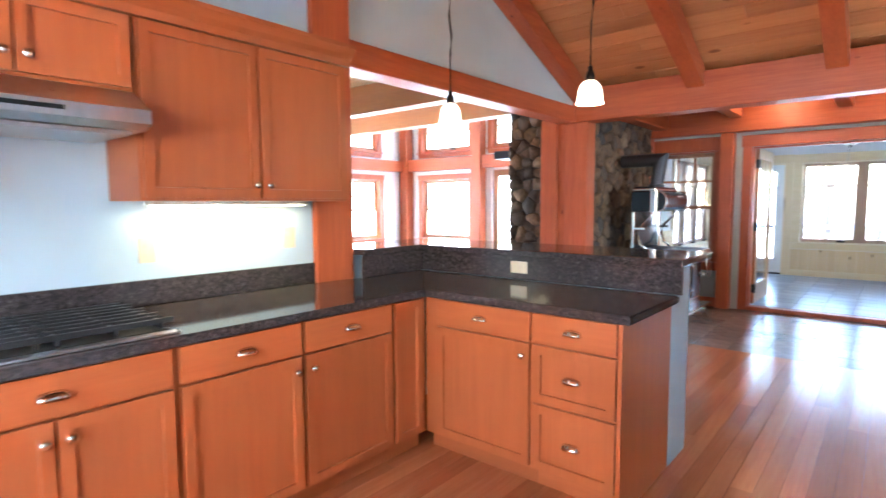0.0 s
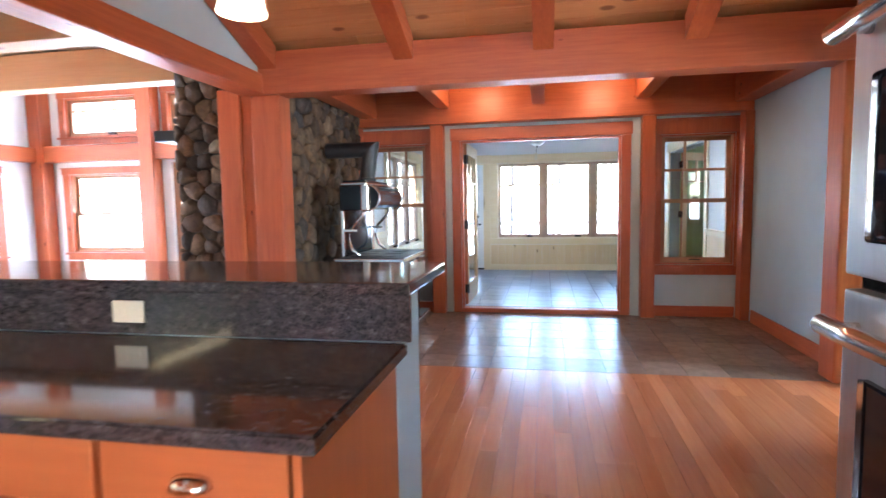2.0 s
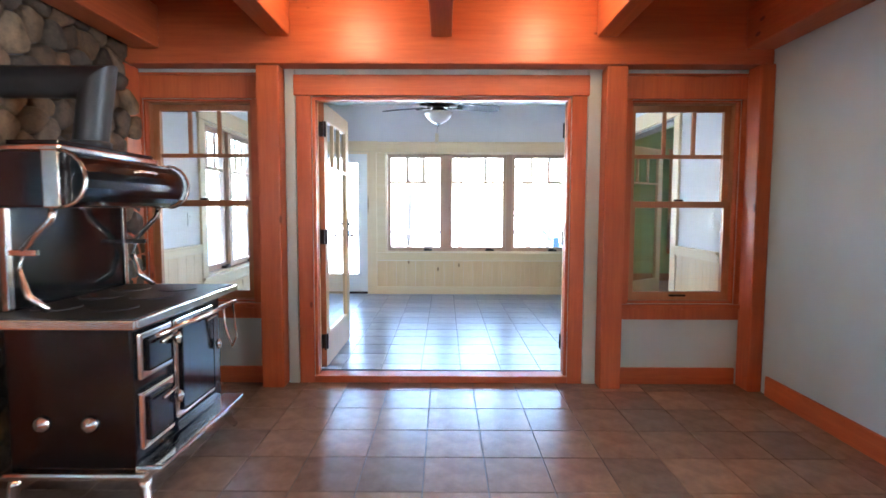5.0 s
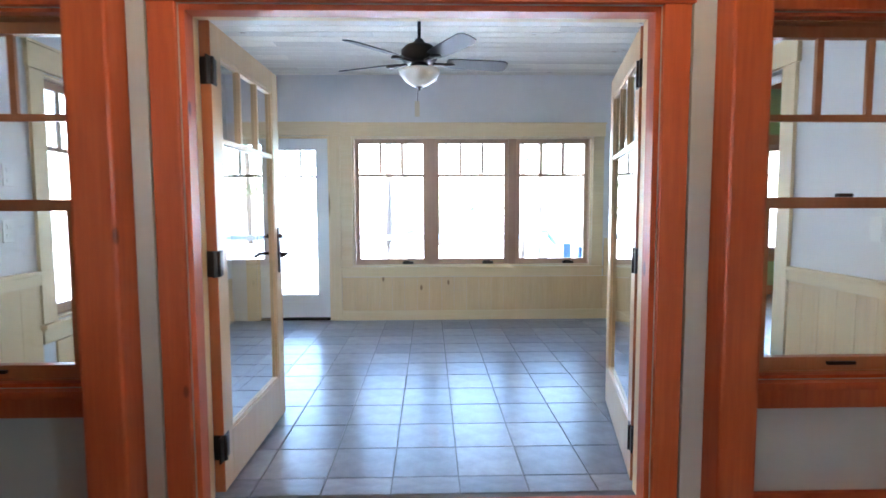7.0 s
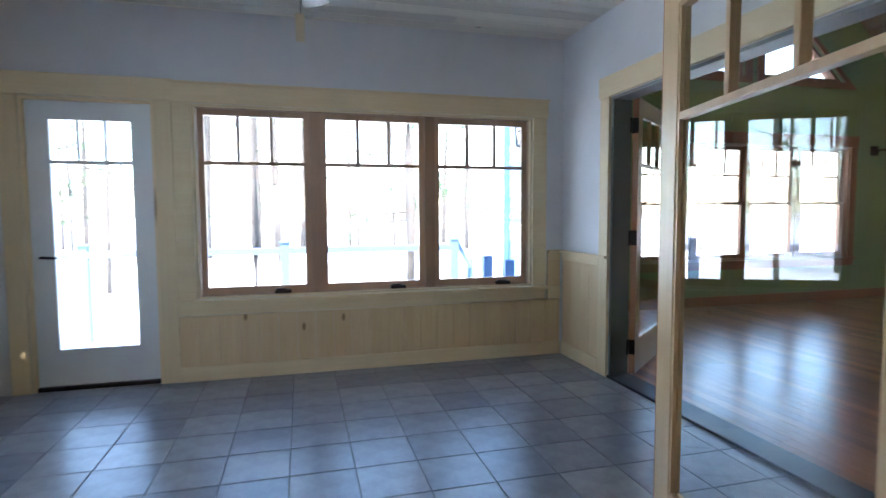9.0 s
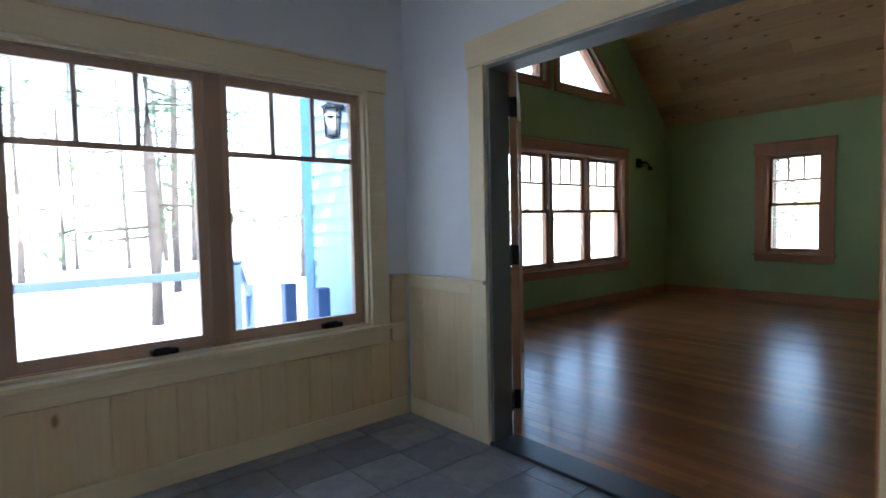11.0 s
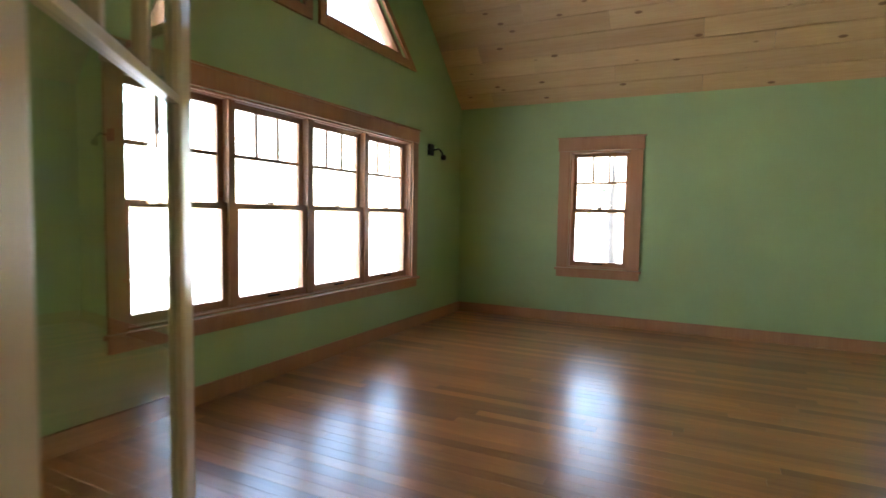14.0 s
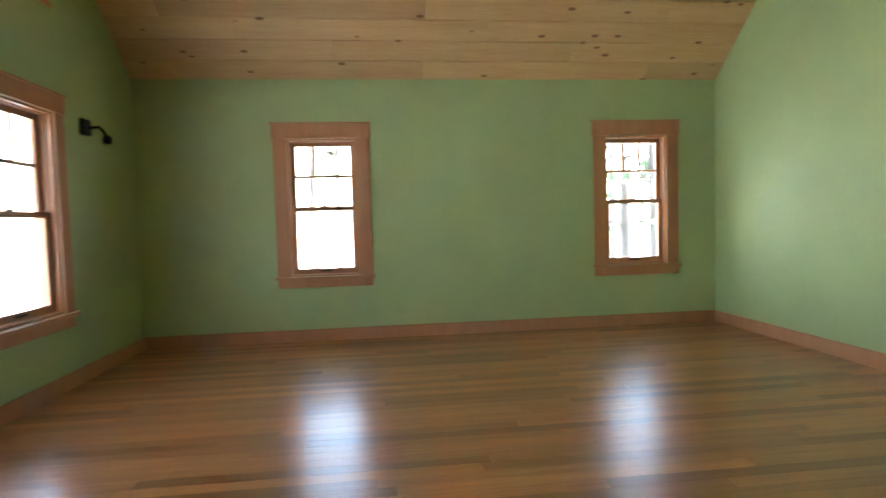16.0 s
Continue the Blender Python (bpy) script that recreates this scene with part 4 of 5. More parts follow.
part("hood_body", prism([(-1.699, 1.809), (-1.36, 1.809), (-1.20, 1.72), (-1.20, 1.67), (-1.25, 1.65), (-1.699, 1.65)], -7.61, -6.875, "y"), "steel", hd)
part("filter_tray", bx(-1.66, -7.56, 1.632, -1.27, -6.92, 1.649, bevel=0.004), "steel", hd)
part("switch", bx(-1.199, -7.33, 1.69, -1.195, -7.15, 1.705), "black", hd)
ck = thing("cooktop", (-1.33, -7.4, 0.911), "black glass cooktop with iron grates in the granite", "cooktop")
part("glass_top", bx(-1.62, -7.66, 0.9105, -1.08, -6.89, 0.92, bevel=0.003), "iron", ck, "matt black cooktop pan")
part("rim", bx(-1.078, -7.67, 0.9105, -1.03, -6.88, 0.919, bevel=0.002), "steel", ck)
for y in (-7.45, -7.07):
    bm = bmesh.new()
    for k in range(8):
        box(bm, -1.60 + k * 0.068, y - 0.185, 0.938, -1.588 + k * 0.068, y + 0.185 + 0.02 * (k % 2), 0.958, 0.003)
    for k in (-0.17, 0.0, 0.155):
        box(bm, -1.605, y + k, 0.9205, -1.11, y + k + 0.015, 0.950, 0.003)
    part("grate", bm, "iron", ck, "cast iron pan grate")


def plate(name, axis, face, out, u, z, label, kind="outlet"):
    """Wall plate with two sockets or a toggle."""
    p = thing(name, (face, u, z) if axis == "x" else (u, face, z), label, name.replace("_", " "))
    put = mapper(axis, face, out)
    w, h = (0.058, 0.036) if kind == "wide" else (0.036, 0.058)
    part("plate", put(bmesh.new(), u - w, -0.001, z - h, u + w, -0.007, z + h, 0.002), "ivory" if kind != "white" else "white", p)
    for s in (-1, 1):
        a, b = (u + s * 0.026, z) if kind == "wide" else (u, z + s * 0.024)
        part("socket", put(bmesh.new(), a - 0.013, -0.0072, b - 0.013, a + 0.013, -0.009, b + 0.013, 0.002), "ivory" if kind != "white" else "white", p)


plate("outlet", "x", -1.70, -1, -6.725, 1.165, "ivory outlet plate on the pale blue wall")
plate("outlet", "x", -1.70, -1, -5.965, 1.185, "ivory switch plate beside the fir post")
plate("outlet", "y", -4.954, 1, -0.80, 0.985, "ivory outlet plate set in the granite riser", "wide")
plate("light_switch", "x", 2.57, 1, 0.302, 1.184, "white switch plate beside the opening", "white")
plate("light_switch", "x", -1.70, -1, 0.677, 1.176, "white switch plate on the sunroom wall", "white")
plate("thermostat", "x", -1.70, -1, 0.70, 1.467, "white thermostat on the sunroom wall", "white")


def pendant(x, y, z):
    p = thing("pendant_lamp", (x, y, z), "lit bell-shaped glass pendant on a dark rod", "lamp", "pendants over the bar")
    roof = 2.60 + KS * (-2.1 - y) - 0.01
    part("shade", lathe([(0.078, 0.0), (0.073, 0.012), (0.068, 0.04), (0.064, 0.075), (0.056, 0.10), (0.036, 0.122), (0.020, 0.128), (0.018, 0.124), (0.034, 0.117), (0.052, 0.096), (0.060, 0.073), (0.064, 0.04), (0.069, 0.012), (0.074, 0.0)], (x, y, z), 28), "shade", p, "glowing frosted glass bell shade")
    part("socket", lathe([(0.024, 0.126), (0.026, 0.15), (0.020, 0.175), (0.012, 0.185), (0.014, 0.20), (0.007, 0.21)], (x, y, z), 16), "bronze", p)
    part("rod", tube([(x, y, z + 0.20), (x, y, z + 0.42), (x + 0.004, y, z + 0.43)], 0.005), "bronze", p)
    bm = tube([(x, y, z + 0.43), (x + 0.012, y, z + 0.55), (x - 0.008, y, z + 0.68), (x, y, z + 0.8)], 0.007, 8)
    part("chain", tube([(x, y, z + 0.8), (x, y, roof - 0.02)], 0.006, 8, bm), "bronze", p)
    part("canopy", lathe([(0.0, -0.045), (0.03, -0.04), (0.06, -0.01), (0.06, 0.0)], (x, y, roof), 18), "bronze", p)


pendant(-1.304, -4.993, 1.89)
pendant(-0.407, -4.857, 1.924)


def oven_tower():
    c = thing("oven_cabinet", (1.45, -5.6, 0), "tall cherry cabinet holding double wall ovens", "cabinet")
    x = 1.175
    part("body", bx(x, -5.98, 0.10, 1.775, -5.205, 2.35), "cab_z", c)
    part("toe_kick", bx(x + 0.06, -5.96, 0, 1.77, -5.225, 0.099), "cab_y", c)
    put = mapper("x", x, 1)
    part("drawer_front", shaker(put, -5.97, -5.215, 0.115, 0.40), "cab_y", c)
    for a, b in ((-5.97, -5.6), (-5.59, -5.215)):
        part("cabinet_door", shaker(put, a, b, 1.98, 2.34), "cab_z", c)
    part("crown", bx(x - 0.05, -6.0, 2.351, 1.775, -5.18, 2.42, bevel=0.01), "cab_y", c)
    o = thing("double_wall_oven", (1.13, -5.6, 0.43), "brushed steel double oven with black glass doors", "oven")
    for z0, z1 in ((0.43, 1.13), (1.16, 1.70)):
        d = part("oven_door", put(bmesh.new(), -5.955, -0.002, z0, -5.235, -0.045, z1, 0.006), "steel", o, "brushed steel oven door")
        part("door_glass", put(bmesh.new(), -5.87, -0.0455, z0 + 0.07, -5.32, -0.049, z1 - 0.16, 0.012), "dark_glass", d, "black oven glass")
        bm = tube([(x - 0.095, -5.93, z1 - 0.07), (x - 0.10, -5.8, z1 - 0.07), (x - 0.10, -5.4, z1 - 0.07), (x - 0.095, -5.26, z1 - 0.07)], 0.021, 14)
        for y in (-5.90, -5.29):
            tube([(x - 0.044, y, z1 - 0.07), (x - 0.098, y, z1 - 0.07)], 0.011, 10, bm)
        part("door_handle", bm, "nickel", d, "round steel towel-bar handle")
        part("vent_slot", put(bmesh.new(), -5.94, -0.002, z1 + 0.003, -5.25, -0.02, z1 + 0.027), "black", o)
    part("control_panel", put(bmesh.new(), -5.955, -0.002, 1.728, -5.235, -0.03, 1.90, 0.006), "steel", o)
    part("display", put(bmesh.new(), -5.90, -0.0305, 1.75, -5.30, -0.033, 1.88, 0.004), "dark_glass", o, "black control display")


oven_tower()


# ---- stove nook ----
def mitred_pipe(a, c, e, r, n=24):
    """Round pipe from a to c and on to e, with a sharp mitre at c."""
    bm = bmesh.new()
    d1, d2 = (c - a).normalized(), (e - c).normalized()
    m = d1 + d2
    q = d1.to_track_quat("Z", "Y").to_matrix()
    rings = [[], [], []]
    for k in range(n):
        o = q @ Vector((r * math.cos(2 * math.pi * k / n), r * math.sin(2 * math.pi * k / n), 0))
        corner = c + o - d1 * (o.dot(m) / d1.dot(m))
        for ring, p in zip(rings, (a + o, corner, corner + d2 * (e - corner).dot(d2))):
            ring.append(bm.verts.new(p))
    for u, v in zip(rings, rings[1:]):
        for k in range(n):
            bm.faces.new((u[k], u[(k + 1) % n], v[(k + 1) % n], v[k])).smooth = True
    bm.faces.new(rings[0][::-1])
    bm.faces.new(rings[2])
    bm.edges.ensure_lookup_table()
    ring = set(rings[1])
    for ed in bm.edges:
        if ed.verts[0] in ring and ed.verts[1] in ring:
            ed.smooth = False
    return bm


def cookstove():
    s = thing("cookstove", (-1.05, -1.3, 0), "black enamel wood cookstove with polished nickel trim", "stove")
    x0, x1, y0, y1 = -1.33, -0.80, -1.74, -0.88
    part("body", bx(x0, y0, 0.17, x1, y1, 0.79, bevel=0.01), "black", s)
    part("base_frame", bx(x0 - 0.02, y0 - 0.03, 0.135, x1 + 0.05, y1 + 0.03, 0.169, bevel=0.012), "nickel", s, "polished nickel base skirt")
    part("hearth_shelf", bx(x1 + 0.005, y0 - 0.02, 0.171, x1 + 0.12, y1 + 0.02, 0.20, bevel=0.01), "nickel", s)
    for x in (x0 + 0.02, x1 + 0.02):
        for y in (y0 + 0.02, y1 - 0.02):
            sx, sy = (-1 if x < -1 else 1), (-1 if y < -1.3 else 1)
            part("leg", tube([(x, y, 0.136), (x + sx * 0.012, y + sy * 0.012, 0.10), (x + sx * 0.02, y + sy * 0.02, 0.05), (x + sx * 0.045, y + sy * 0.045, 0.006)], 0.03, 10, None, 0.016), "nickel", s, "curved nickel leg")
    part("cooktop", bx(x0 - 0.03, y0 - 0.10, 0.791, x1 + 0.07, y1 + 0.04, 0.835, bevel=0.01), "iron", s, "cast iron cooking plate")
    bm = bx(x0 - 0.035, y0 - 0.115, 0.795, x1 + 0.085, y0 - 0.101, 0.832, bevel=0.005)
    box(bm, x1 + 0.071, y0 - 0.10, 0.795, x1 + 0.09, y1 + 0.045, 0.832, 0.005)
    part("edge_trim", bm, "nickel", s, "polished nickel edge")
    for cx in (-1.2, -0.95):
        for cy in (-1.6, -1.3, -1.05):
            part("stove_lid", lathe([(0.095, 0.8352), (0.095, 0.839), (0.088, 0.8392), (0.0, 0.8392)], (cx, cy, 0), 24), "iron", s)
    for x in (-1.185, -0.985):
        bm = lathe([(0.0, 0.0), (0.036, 0.0), (0.036, 0.008), (0.024, 0.018), (0.0, 0.024)], (0, 0, 0), 18)
        bmesh.ops.transform(bm, matrix=Matrix.Translation((x, y0 - 0.001, 0.37)) @ Matrix.Rotation(radians(90), 4, "X"), verts=bm.verts)
        part("draft_knob", bm, "nickel", s, "round nickel draft control")
    put = mapper("x", x1, -1)
    for a, b, p, q, lab in ((-1.72, -1.46, 0.55, 0.75, "firebox"), (-1.43, -1.02, 0.27, 0.75, "oven"), (-1.72, -1.46, 0.25, 0.50, "ash")):
        d = part(lab + "_door", put(bmesh.new(), a, -0.001, p, b, -0.028, q, 0.012), "nickel", s, "nickel framed door")
        part("door_panel", put(bmesh.new(), a + 0.03, -0.0285, p + 0.03, b - 0.03, -0.04, q - 0.03, 0.012), "black", d, "black enamel door panel")
        part("latch", lathe([(0.012, 0), (0.020, 0.03), (0.012, 0.05), (0.0, 0.055)], (x1 + 0.06, b - 0.02, (p + q) / 2), 12), "nickel", d)
        part("spring_handle", tube([(x1 + 0.03, b - 0.05, q - 0.05), (x1 + 0.06, b - 0.05, q - 0.05), (x1 + 0.06, b - 0.16, q - 0.06)], 0.008), "nickel", d)
    bm = tube([(x1 + 0.10, y0 + 0.02, 0.745), (x1 + 0.115, -1.3, 0.745), (x1 + 0.10, y1 - 0.02, 0.745)], 0.011)
    part("towel_rail", bm, "nickel", s, "polished nickel towel rail")
    bm = tube([(x1 + 0.10, y1 - 0.06, 0.75), (x1 + 0.115, y1 - 0.05, 0.55), (x1 + 0.10, y1 - 0.08, 0.5), (x1 + 0.09, y1 - 0.14, 0.62), (x1 + 0.09, y1 - 0.16, 0.75)], 0.007)
    part("lid_lifter", bm, "nickel", s)
    part("front_drawer", put(bmesh.new(), -1.43, -0.001, 0.205, -1.02, -0.024, 0.26, 0.006), "black", s)
    # splash back, brackets and warming cabinet
    part("splash_back", bx(x0 - 0.01, y0 + 0.06, 0.836, x0 + 0.012, y1 - 0.04, 1.27), "black", s, "black enamel splash back")
    for y in (y0 + 0.02, y1 - 0.03):
        bm = bmesh.new()
        box(bm, x0 - 0.012, y, 0.836, x0 + 0.02, y + 0.03, 1.27, 0.004)
        box(bm, x0 + 0.02, y + 0.004, 1.07, x0 + 0.14, y + 0.024, 1.095, 0.004)
        part("back_frame", bm, "nickel", s, "nickel side frame")
    for y in (y0 + 0.035, y1 - 0.015):
        part("bracket", tube([(x0 + 0.17, y, 0.84), (x0 + 0.09, y, 0.90), (x0 + 0.055, y, 1.0), (x0 + 0.08, y, 1.10), (x0 + 0.15, y, 1.17), (x0 + 0.20, y, 1.22), (x0 + 0.21, y, 1.27)], 0.015, 10), "nickel", s, "curved nickel bracket")
    part("warming_cabinet", bx(x0 - 0.01, y0 + 0.0, 1.271, x0 + 0.25, y1 - 0.0, 1.50, bevel=0.008), "black", s, "black warming cabinet")
    bm = bmesh.new()
    prof = [(x0 + 0.251 + 0.115 * math.sin(math.pi * i / 10), 1.385 - 0.112 * math.cos(math.pi * i / 10)) for i in range(11)]
    bm = prism(prof, y0 + 0.03, y1 - 0.03, "y")
    w = part("roll_front", bm, "black", s, "curved black roll front")
    part("roll_handle", tube([(x0 + 0.372, -1.40, 1.43), (x0 + 0.39, -1.38, 1.44), (x0 + 0.39, -1.24, 1.44), (x0 + 0.372, -1.22, 1.43)], 0.007), "nickel", w)
    for a in (y0 - 0.001, y1 - 0.03):
        part("end_cap", bx(x0 + 0.20, a - 0.006, 1.268, x0 + 0.27, a + 0.03, 1.503, bevel=0.006), "nickel", s, "nickel end band of the warming cabinet")
        arc = [(x0 + 0.268 + 0.11 * math.sin(math.pi * i / 10), (a - 0.004 if a < -1.3 else a + 0.025), 1.385 - 0.115 * math.cos(math.pi * i / 10)) for i in range(11)]
        part("end_rim", tube(arc, 0.008, 8), "nickel", s, "nickel rim of the roll front")
    bm = bx(x0 - 0.02, y0 + 0.05, 1.501, x0 + 0.24, y1 - 0.05, 1.53, bevel=0.008)
    part("top_shelf", bm, "nickel", s)
    part("shelf_tray", bx(x0 + 0.0, y0 + 0.07, 1.5305, x0 + 0.22, y1 - 0.07, 1.55, bevel=0.004), "black", s)
    bm = mitred_pipe(Vector((x0 + 0.115, -1.31, 1.5505)), Vector((x0 + 0.165, -1.31, 1.865)), Vector((-1.62, -1.31, 1.865)), 0.076)
    part("flue_pipe", bm, "iron", s, "matt black flue pipe with mitred elbow into the chimney")
    part("flue_collar", lathe([(0.09, 0.0), (0.09, 0.03), (0.079, 0.035)], (x0 + 0.118, -1.31, 1.5505), 24), "iron", s)


cookstove()
for x in (-0.13, 1.15):
    l = thing("ceiling_lamp", (x, -0.68, 2.70), "lit round opal glass ceiling lamp", "lamp", "nook ceiling lamps")
    part("base_ring", lathe([(0.14, 0.0), (0.14, -0.02), (0.125, -0.03)], (x, -0.68, 2.719), 28), "nickel", l)
    part("glass_bowl", lathe([(0.0, -0.13), (0.04, -0.127), (0.09, -0.105), (0.125, -0.065), (0.13, -0.031)], (x, -0.68, 2.719), 28), "frost", l, "glowing opal bowl")
    part("finial", lathe([(0.0, -0.155), (0.010, -0.15), (0.012, -0.14), (0.006, -0.1305)], (x, -0.68, 2.719), 12), "nickel", l)


# stone chimney
def clip(poly, p, n):
    out = []
    for i in range(len(poly)):
        a, b = poly[i], poly[(i + 1) % len(poly)]
        da, db = (a - p).dot(n), (b - p).dot(n)
        if da <= 0:
            out.append(a)
        if (da < 0) != (db < 0):
            out.append(a + (b - a) * (da / (da - db)))
    return out


def stones(parent, place, w, h, size, seed):
    """Fitted river stones over a face of w by h metres; place(u, v, d) gives the point d proud of it."""
    rng = random.Random(seed)
    nu, nv = round(w / size), round(h / (size * 0.8))
    pts = [Vector(((i + 0.5 + 0.5 * (j % 2) + rng.uniform(-0.42, 0.42)) * w / nu, (j + 0.5 + rng.uniform(-0.40, 0.40)) * h / nv)) for j in range(nv) for i in range(-1, nu + 1)]
    for p in pts:
        poly = [Vector(q) for q in ((0, 0), (w, 0), (w, h), (0, h))]
        for q in pts:
            if q is not p and (q - p).length < size * 3.2:
                poly = clip(poly, (p + q) / 2 - (q - p).normalized() * 0.0035, q - p)
                if len(poly) < 3:
                    break
        if len(poly) < 3:
            continue
        c = sum(poly, Vector((0, 0))) / len(poly)
        ring = []
        for i, a in enumerate(poly):
            b = poly[(i + 1) % len(poly)]
            ring += [a + (b - a) * 0.17, a + (b - a) * 0.83]
        proud = rng.uniform(0.035, 0.085)
        bm = bmesh.new()
        layers = [[bm.verts.new(place(*(c + (q - c) * k), d)) for q in ring] for k, d in ((1.0, 0.0), (0.985, proud * 0.6), (0.86, proud * 0.95))]
        for l0, l1 in zip(layers, layers[1:]):
            for i in range(len(ring)):
                j = (i + 1) % len(ring)
                bm.faces.new((l0[i], l0[j], l1[j], l1[i])).smooth = True
        top = bm.verts.new(place(c.x + rng.uniform(-0.02, 0.02), c.y, proud))
        for i in range(len(ring)):
            bm.faces.new((layers[-1][i], layers[-1][(i + 1) % len(ring)], top)).smooth = True
        part("stone", bm, "stone", parent)


ch = thing("chimney", (-2.15, -1.15, 0), "massive chimney of grey and brown rounded river stones", "chimney", "", "structure")
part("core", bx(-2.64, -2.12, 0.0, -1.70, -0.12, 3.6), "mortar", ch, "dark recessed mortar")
stones(ch, lambda u, v, d: (-1.70 + d, -2.08 + u, v), 1.96, 2.70, 0.172, 3)
stones(ch, lambda u, v, d: (-2.68 + u, -2.12 - d, v), 0.61, 2.9, 0.16, 5)
stones(ch, lambda u, v, d: (-2.64 - d, -2.12 + u, v), 0.8, 2.9, 0.2, 8)
mt = thing("mantel", (-2.75, -1.2, 1.95), "thick dark wooden mantel shelf on the chimney", "mantel")
part("shelf", bx(-3.0, -2.05, 1.93, -2.60, -0.3, 2.03, bevel=0.015), "iron", mt)


# ---- sunroom ----
def fan():
    x, y = 0.415, 1.80
    f = thing("ceiling_fan", (x, y, 2.72), "dark bronze ceiling fan with opal light bowl", "fan")
    part("canopy", lathe([(0.03, -0.075), (0.055, -0.06), (0.07, -0.02), (0.07, -0.001)], (x, y, 2.719), 24), "bronze", f)
    part("downrod", tube([(x, y, 2.66), (x, y, 2.46)], 0.012), "bronze", f)
    part("motor", lathe([(0.05, 0.0), (0.115, 0.01), (0.13, 0.03), (0.13, 0.09), (0.10, 0.12), (0.05, 0.135), (0.025, 0.17)], (x, y, 2.325), 32), "bronze", f, "dark bronze motor housing")
    part("light_ring", lathe([(0.06, 0.0), (0.075, 0.01), (0.06, 0.05)], (x, y, 2.276), 24), "bronze", f)
    part("light_bowl", lathe([(0.0, 0.0), (0.05, 0.006), (0.10, 0.035), (0.14, 0.085), (0.148, 0.115), (0.14, 0.118), (0.06, 0.118)], (x, y, 2.16), 32), "bowl", f, "opal glass bowl")
    part("finial", lathe([(0.0, -0.03), (0.008, -0.025), (0.01, -0.008), (0.028, -0.003), (0.02, 0.002)], (x, y, 2.16), 16), "bronze", f)
    for k in range(5):
        a = radians(11.5 + 72 * k)
        m = Matrix.Translation((x, y, 2.325)) @ Matrix.Rotation(a, 4, "Z")
        bm = bx(0.10, -0.018, -0.008, 0.22, 0.018, 0.008, bevel=0.004)
        lathe([(0.04, 0.0), (0.04, 0.01)], (0.225, 0, -0.008), 14, bm)
        bmesh.ops.transform(bm, matrix=m, verts=bm.verts)
        arm = part("blade_arm", bm, "bronze", f, "bronze blade arm")
        prof = [(0.20, -0.05), (0.26, -0.062), (0.62, -0.07), (0.655, -0.05), (0.665, 0.0), (0.655, 0.05), (0.62, 0.07), (0.26, 0.062), (0.20, 0.05)]
        bm = prism(prof, -0.004, 0.004, "y")
        bmesh.ops.transform(bm, matrix=m @ Matrix.Translation((0, 0, 0.013)) @ Matrix.Rotation(radians(-15), 4, "X") @ Matrix(((1, 0, 0, 0), (0, 0, 1, 0), (0, 1, 0, 0), (0, 0, 0, 1))), verts=bm.verts)
        part("blade", bm, "iron", arm, "dark wooden fan blade")
    part("pull_chain", tube([(x - 0.01, y, 2.14), (x - 0.015, y, 2.06)], 0.002, 6), "bronze", f)
    part("tag", bx(x - 0.035, y - 0.001, 1.95, x - 0.0, y + 0.001, 2.06), "ivory", f, "paper tag hanging from the pull chain")


fan()


def wainscot(name, axis, face, out, u0, u1, z0, z1, rail=True, cap_from=None):
    w = thing(name, (face, (u0 + u1) / 2, z0) if axis == "x" else ((u0 + u1) / 2, face, z0), "pale knotty pine wainscot of vertical boards", "wainscot", "", "structure")
    put = mapper(axis, face, out)
    n = max(1, round((u1 - u0) / 0.135))
    for k in range(n):
        a, b = u0 + (u1 - u0) * k / n, u0 + (u1 - u0) * (k + 1) / n
        part("board", put(bmesh.new(), a + 0.001, -0.001, z0 + 0.002, b - 0.001, -0.014, z1, 0.0015), "wains", w)
    part("base_rail", put(bmesh.new(), u0, -0.0145, z0, u1, -0.026, z0 + 0.11, 0.003), "trim_pine_y" if axis == "x" else "trim_pine_x", w)
    if rail:
        part("chair_rail", put(bmesh.new(), u0 if cap_from is None else cap_from, -0.0245 if cap_from else -0.001, z1 + 0.001, u1, -0.045, z1 + 0.024, 0.005), "trim_pine_y" if axis == "x" else "trim_pine_x", w)
        part("rail_board", put(bmesh.new(), u0, -0.0145, z1 - 0.06, u1, -0.024, z1, 0.003), "trim_pine_y" if axis == "x" else "trim_pine_x", w)


wainscot("wainscot_back", "y", 3.765, 1, -0.484, 2.54, F, 0.525, False)
wainscot("wainscot_back_corner", "y", 3.765, 1, 2.42, 2.54, 0.53, 0.925)
wainscot("wainscot_east", "x", 2.57, 1, 3.147, 3.735, F, 0.925, True, 3.032)
wainscot("wainscot_east_near", "x", 2.57, 1, 0.13, 0.882, F, 0.925)
wainscot("wainscot_west", "x", -1.70, -1, 0.98, 3.735, F, 0.525, False)
wainscot("wainscot_west_near", "x", -1.70, -1, 0.13, 0.865, F, 0.925)
wainscot("wainscot_south_east", "y", 0.10, -1, 1.51, 2.54, F, 0.60, False)

# ---- green room ----
sc = thing("wall_sconce", (8.30, 5.33, 2.05), "dark bare wall sconce socket on a backplate", "lamp")
part("backplate", bx(8.10, 5.300, 2.04, 8.22, 5.329, 2.17, bevel=0.006), "bronze", sc)
part("arm", tube([(8.18, 5.30, 2.10), (8.24, 5.25, 2.12), (8.30, 5.24, 2.09), (8.34, 5.24, 2.05)], 0.012), "bronze", sc)
part("cup", lathe([(0.03, 0.0), (0.034, 0.03), (0.028, 0.06), (0.0, 0.061)], (8.35, 5.24, 2.00), 16), "bronze", sc)

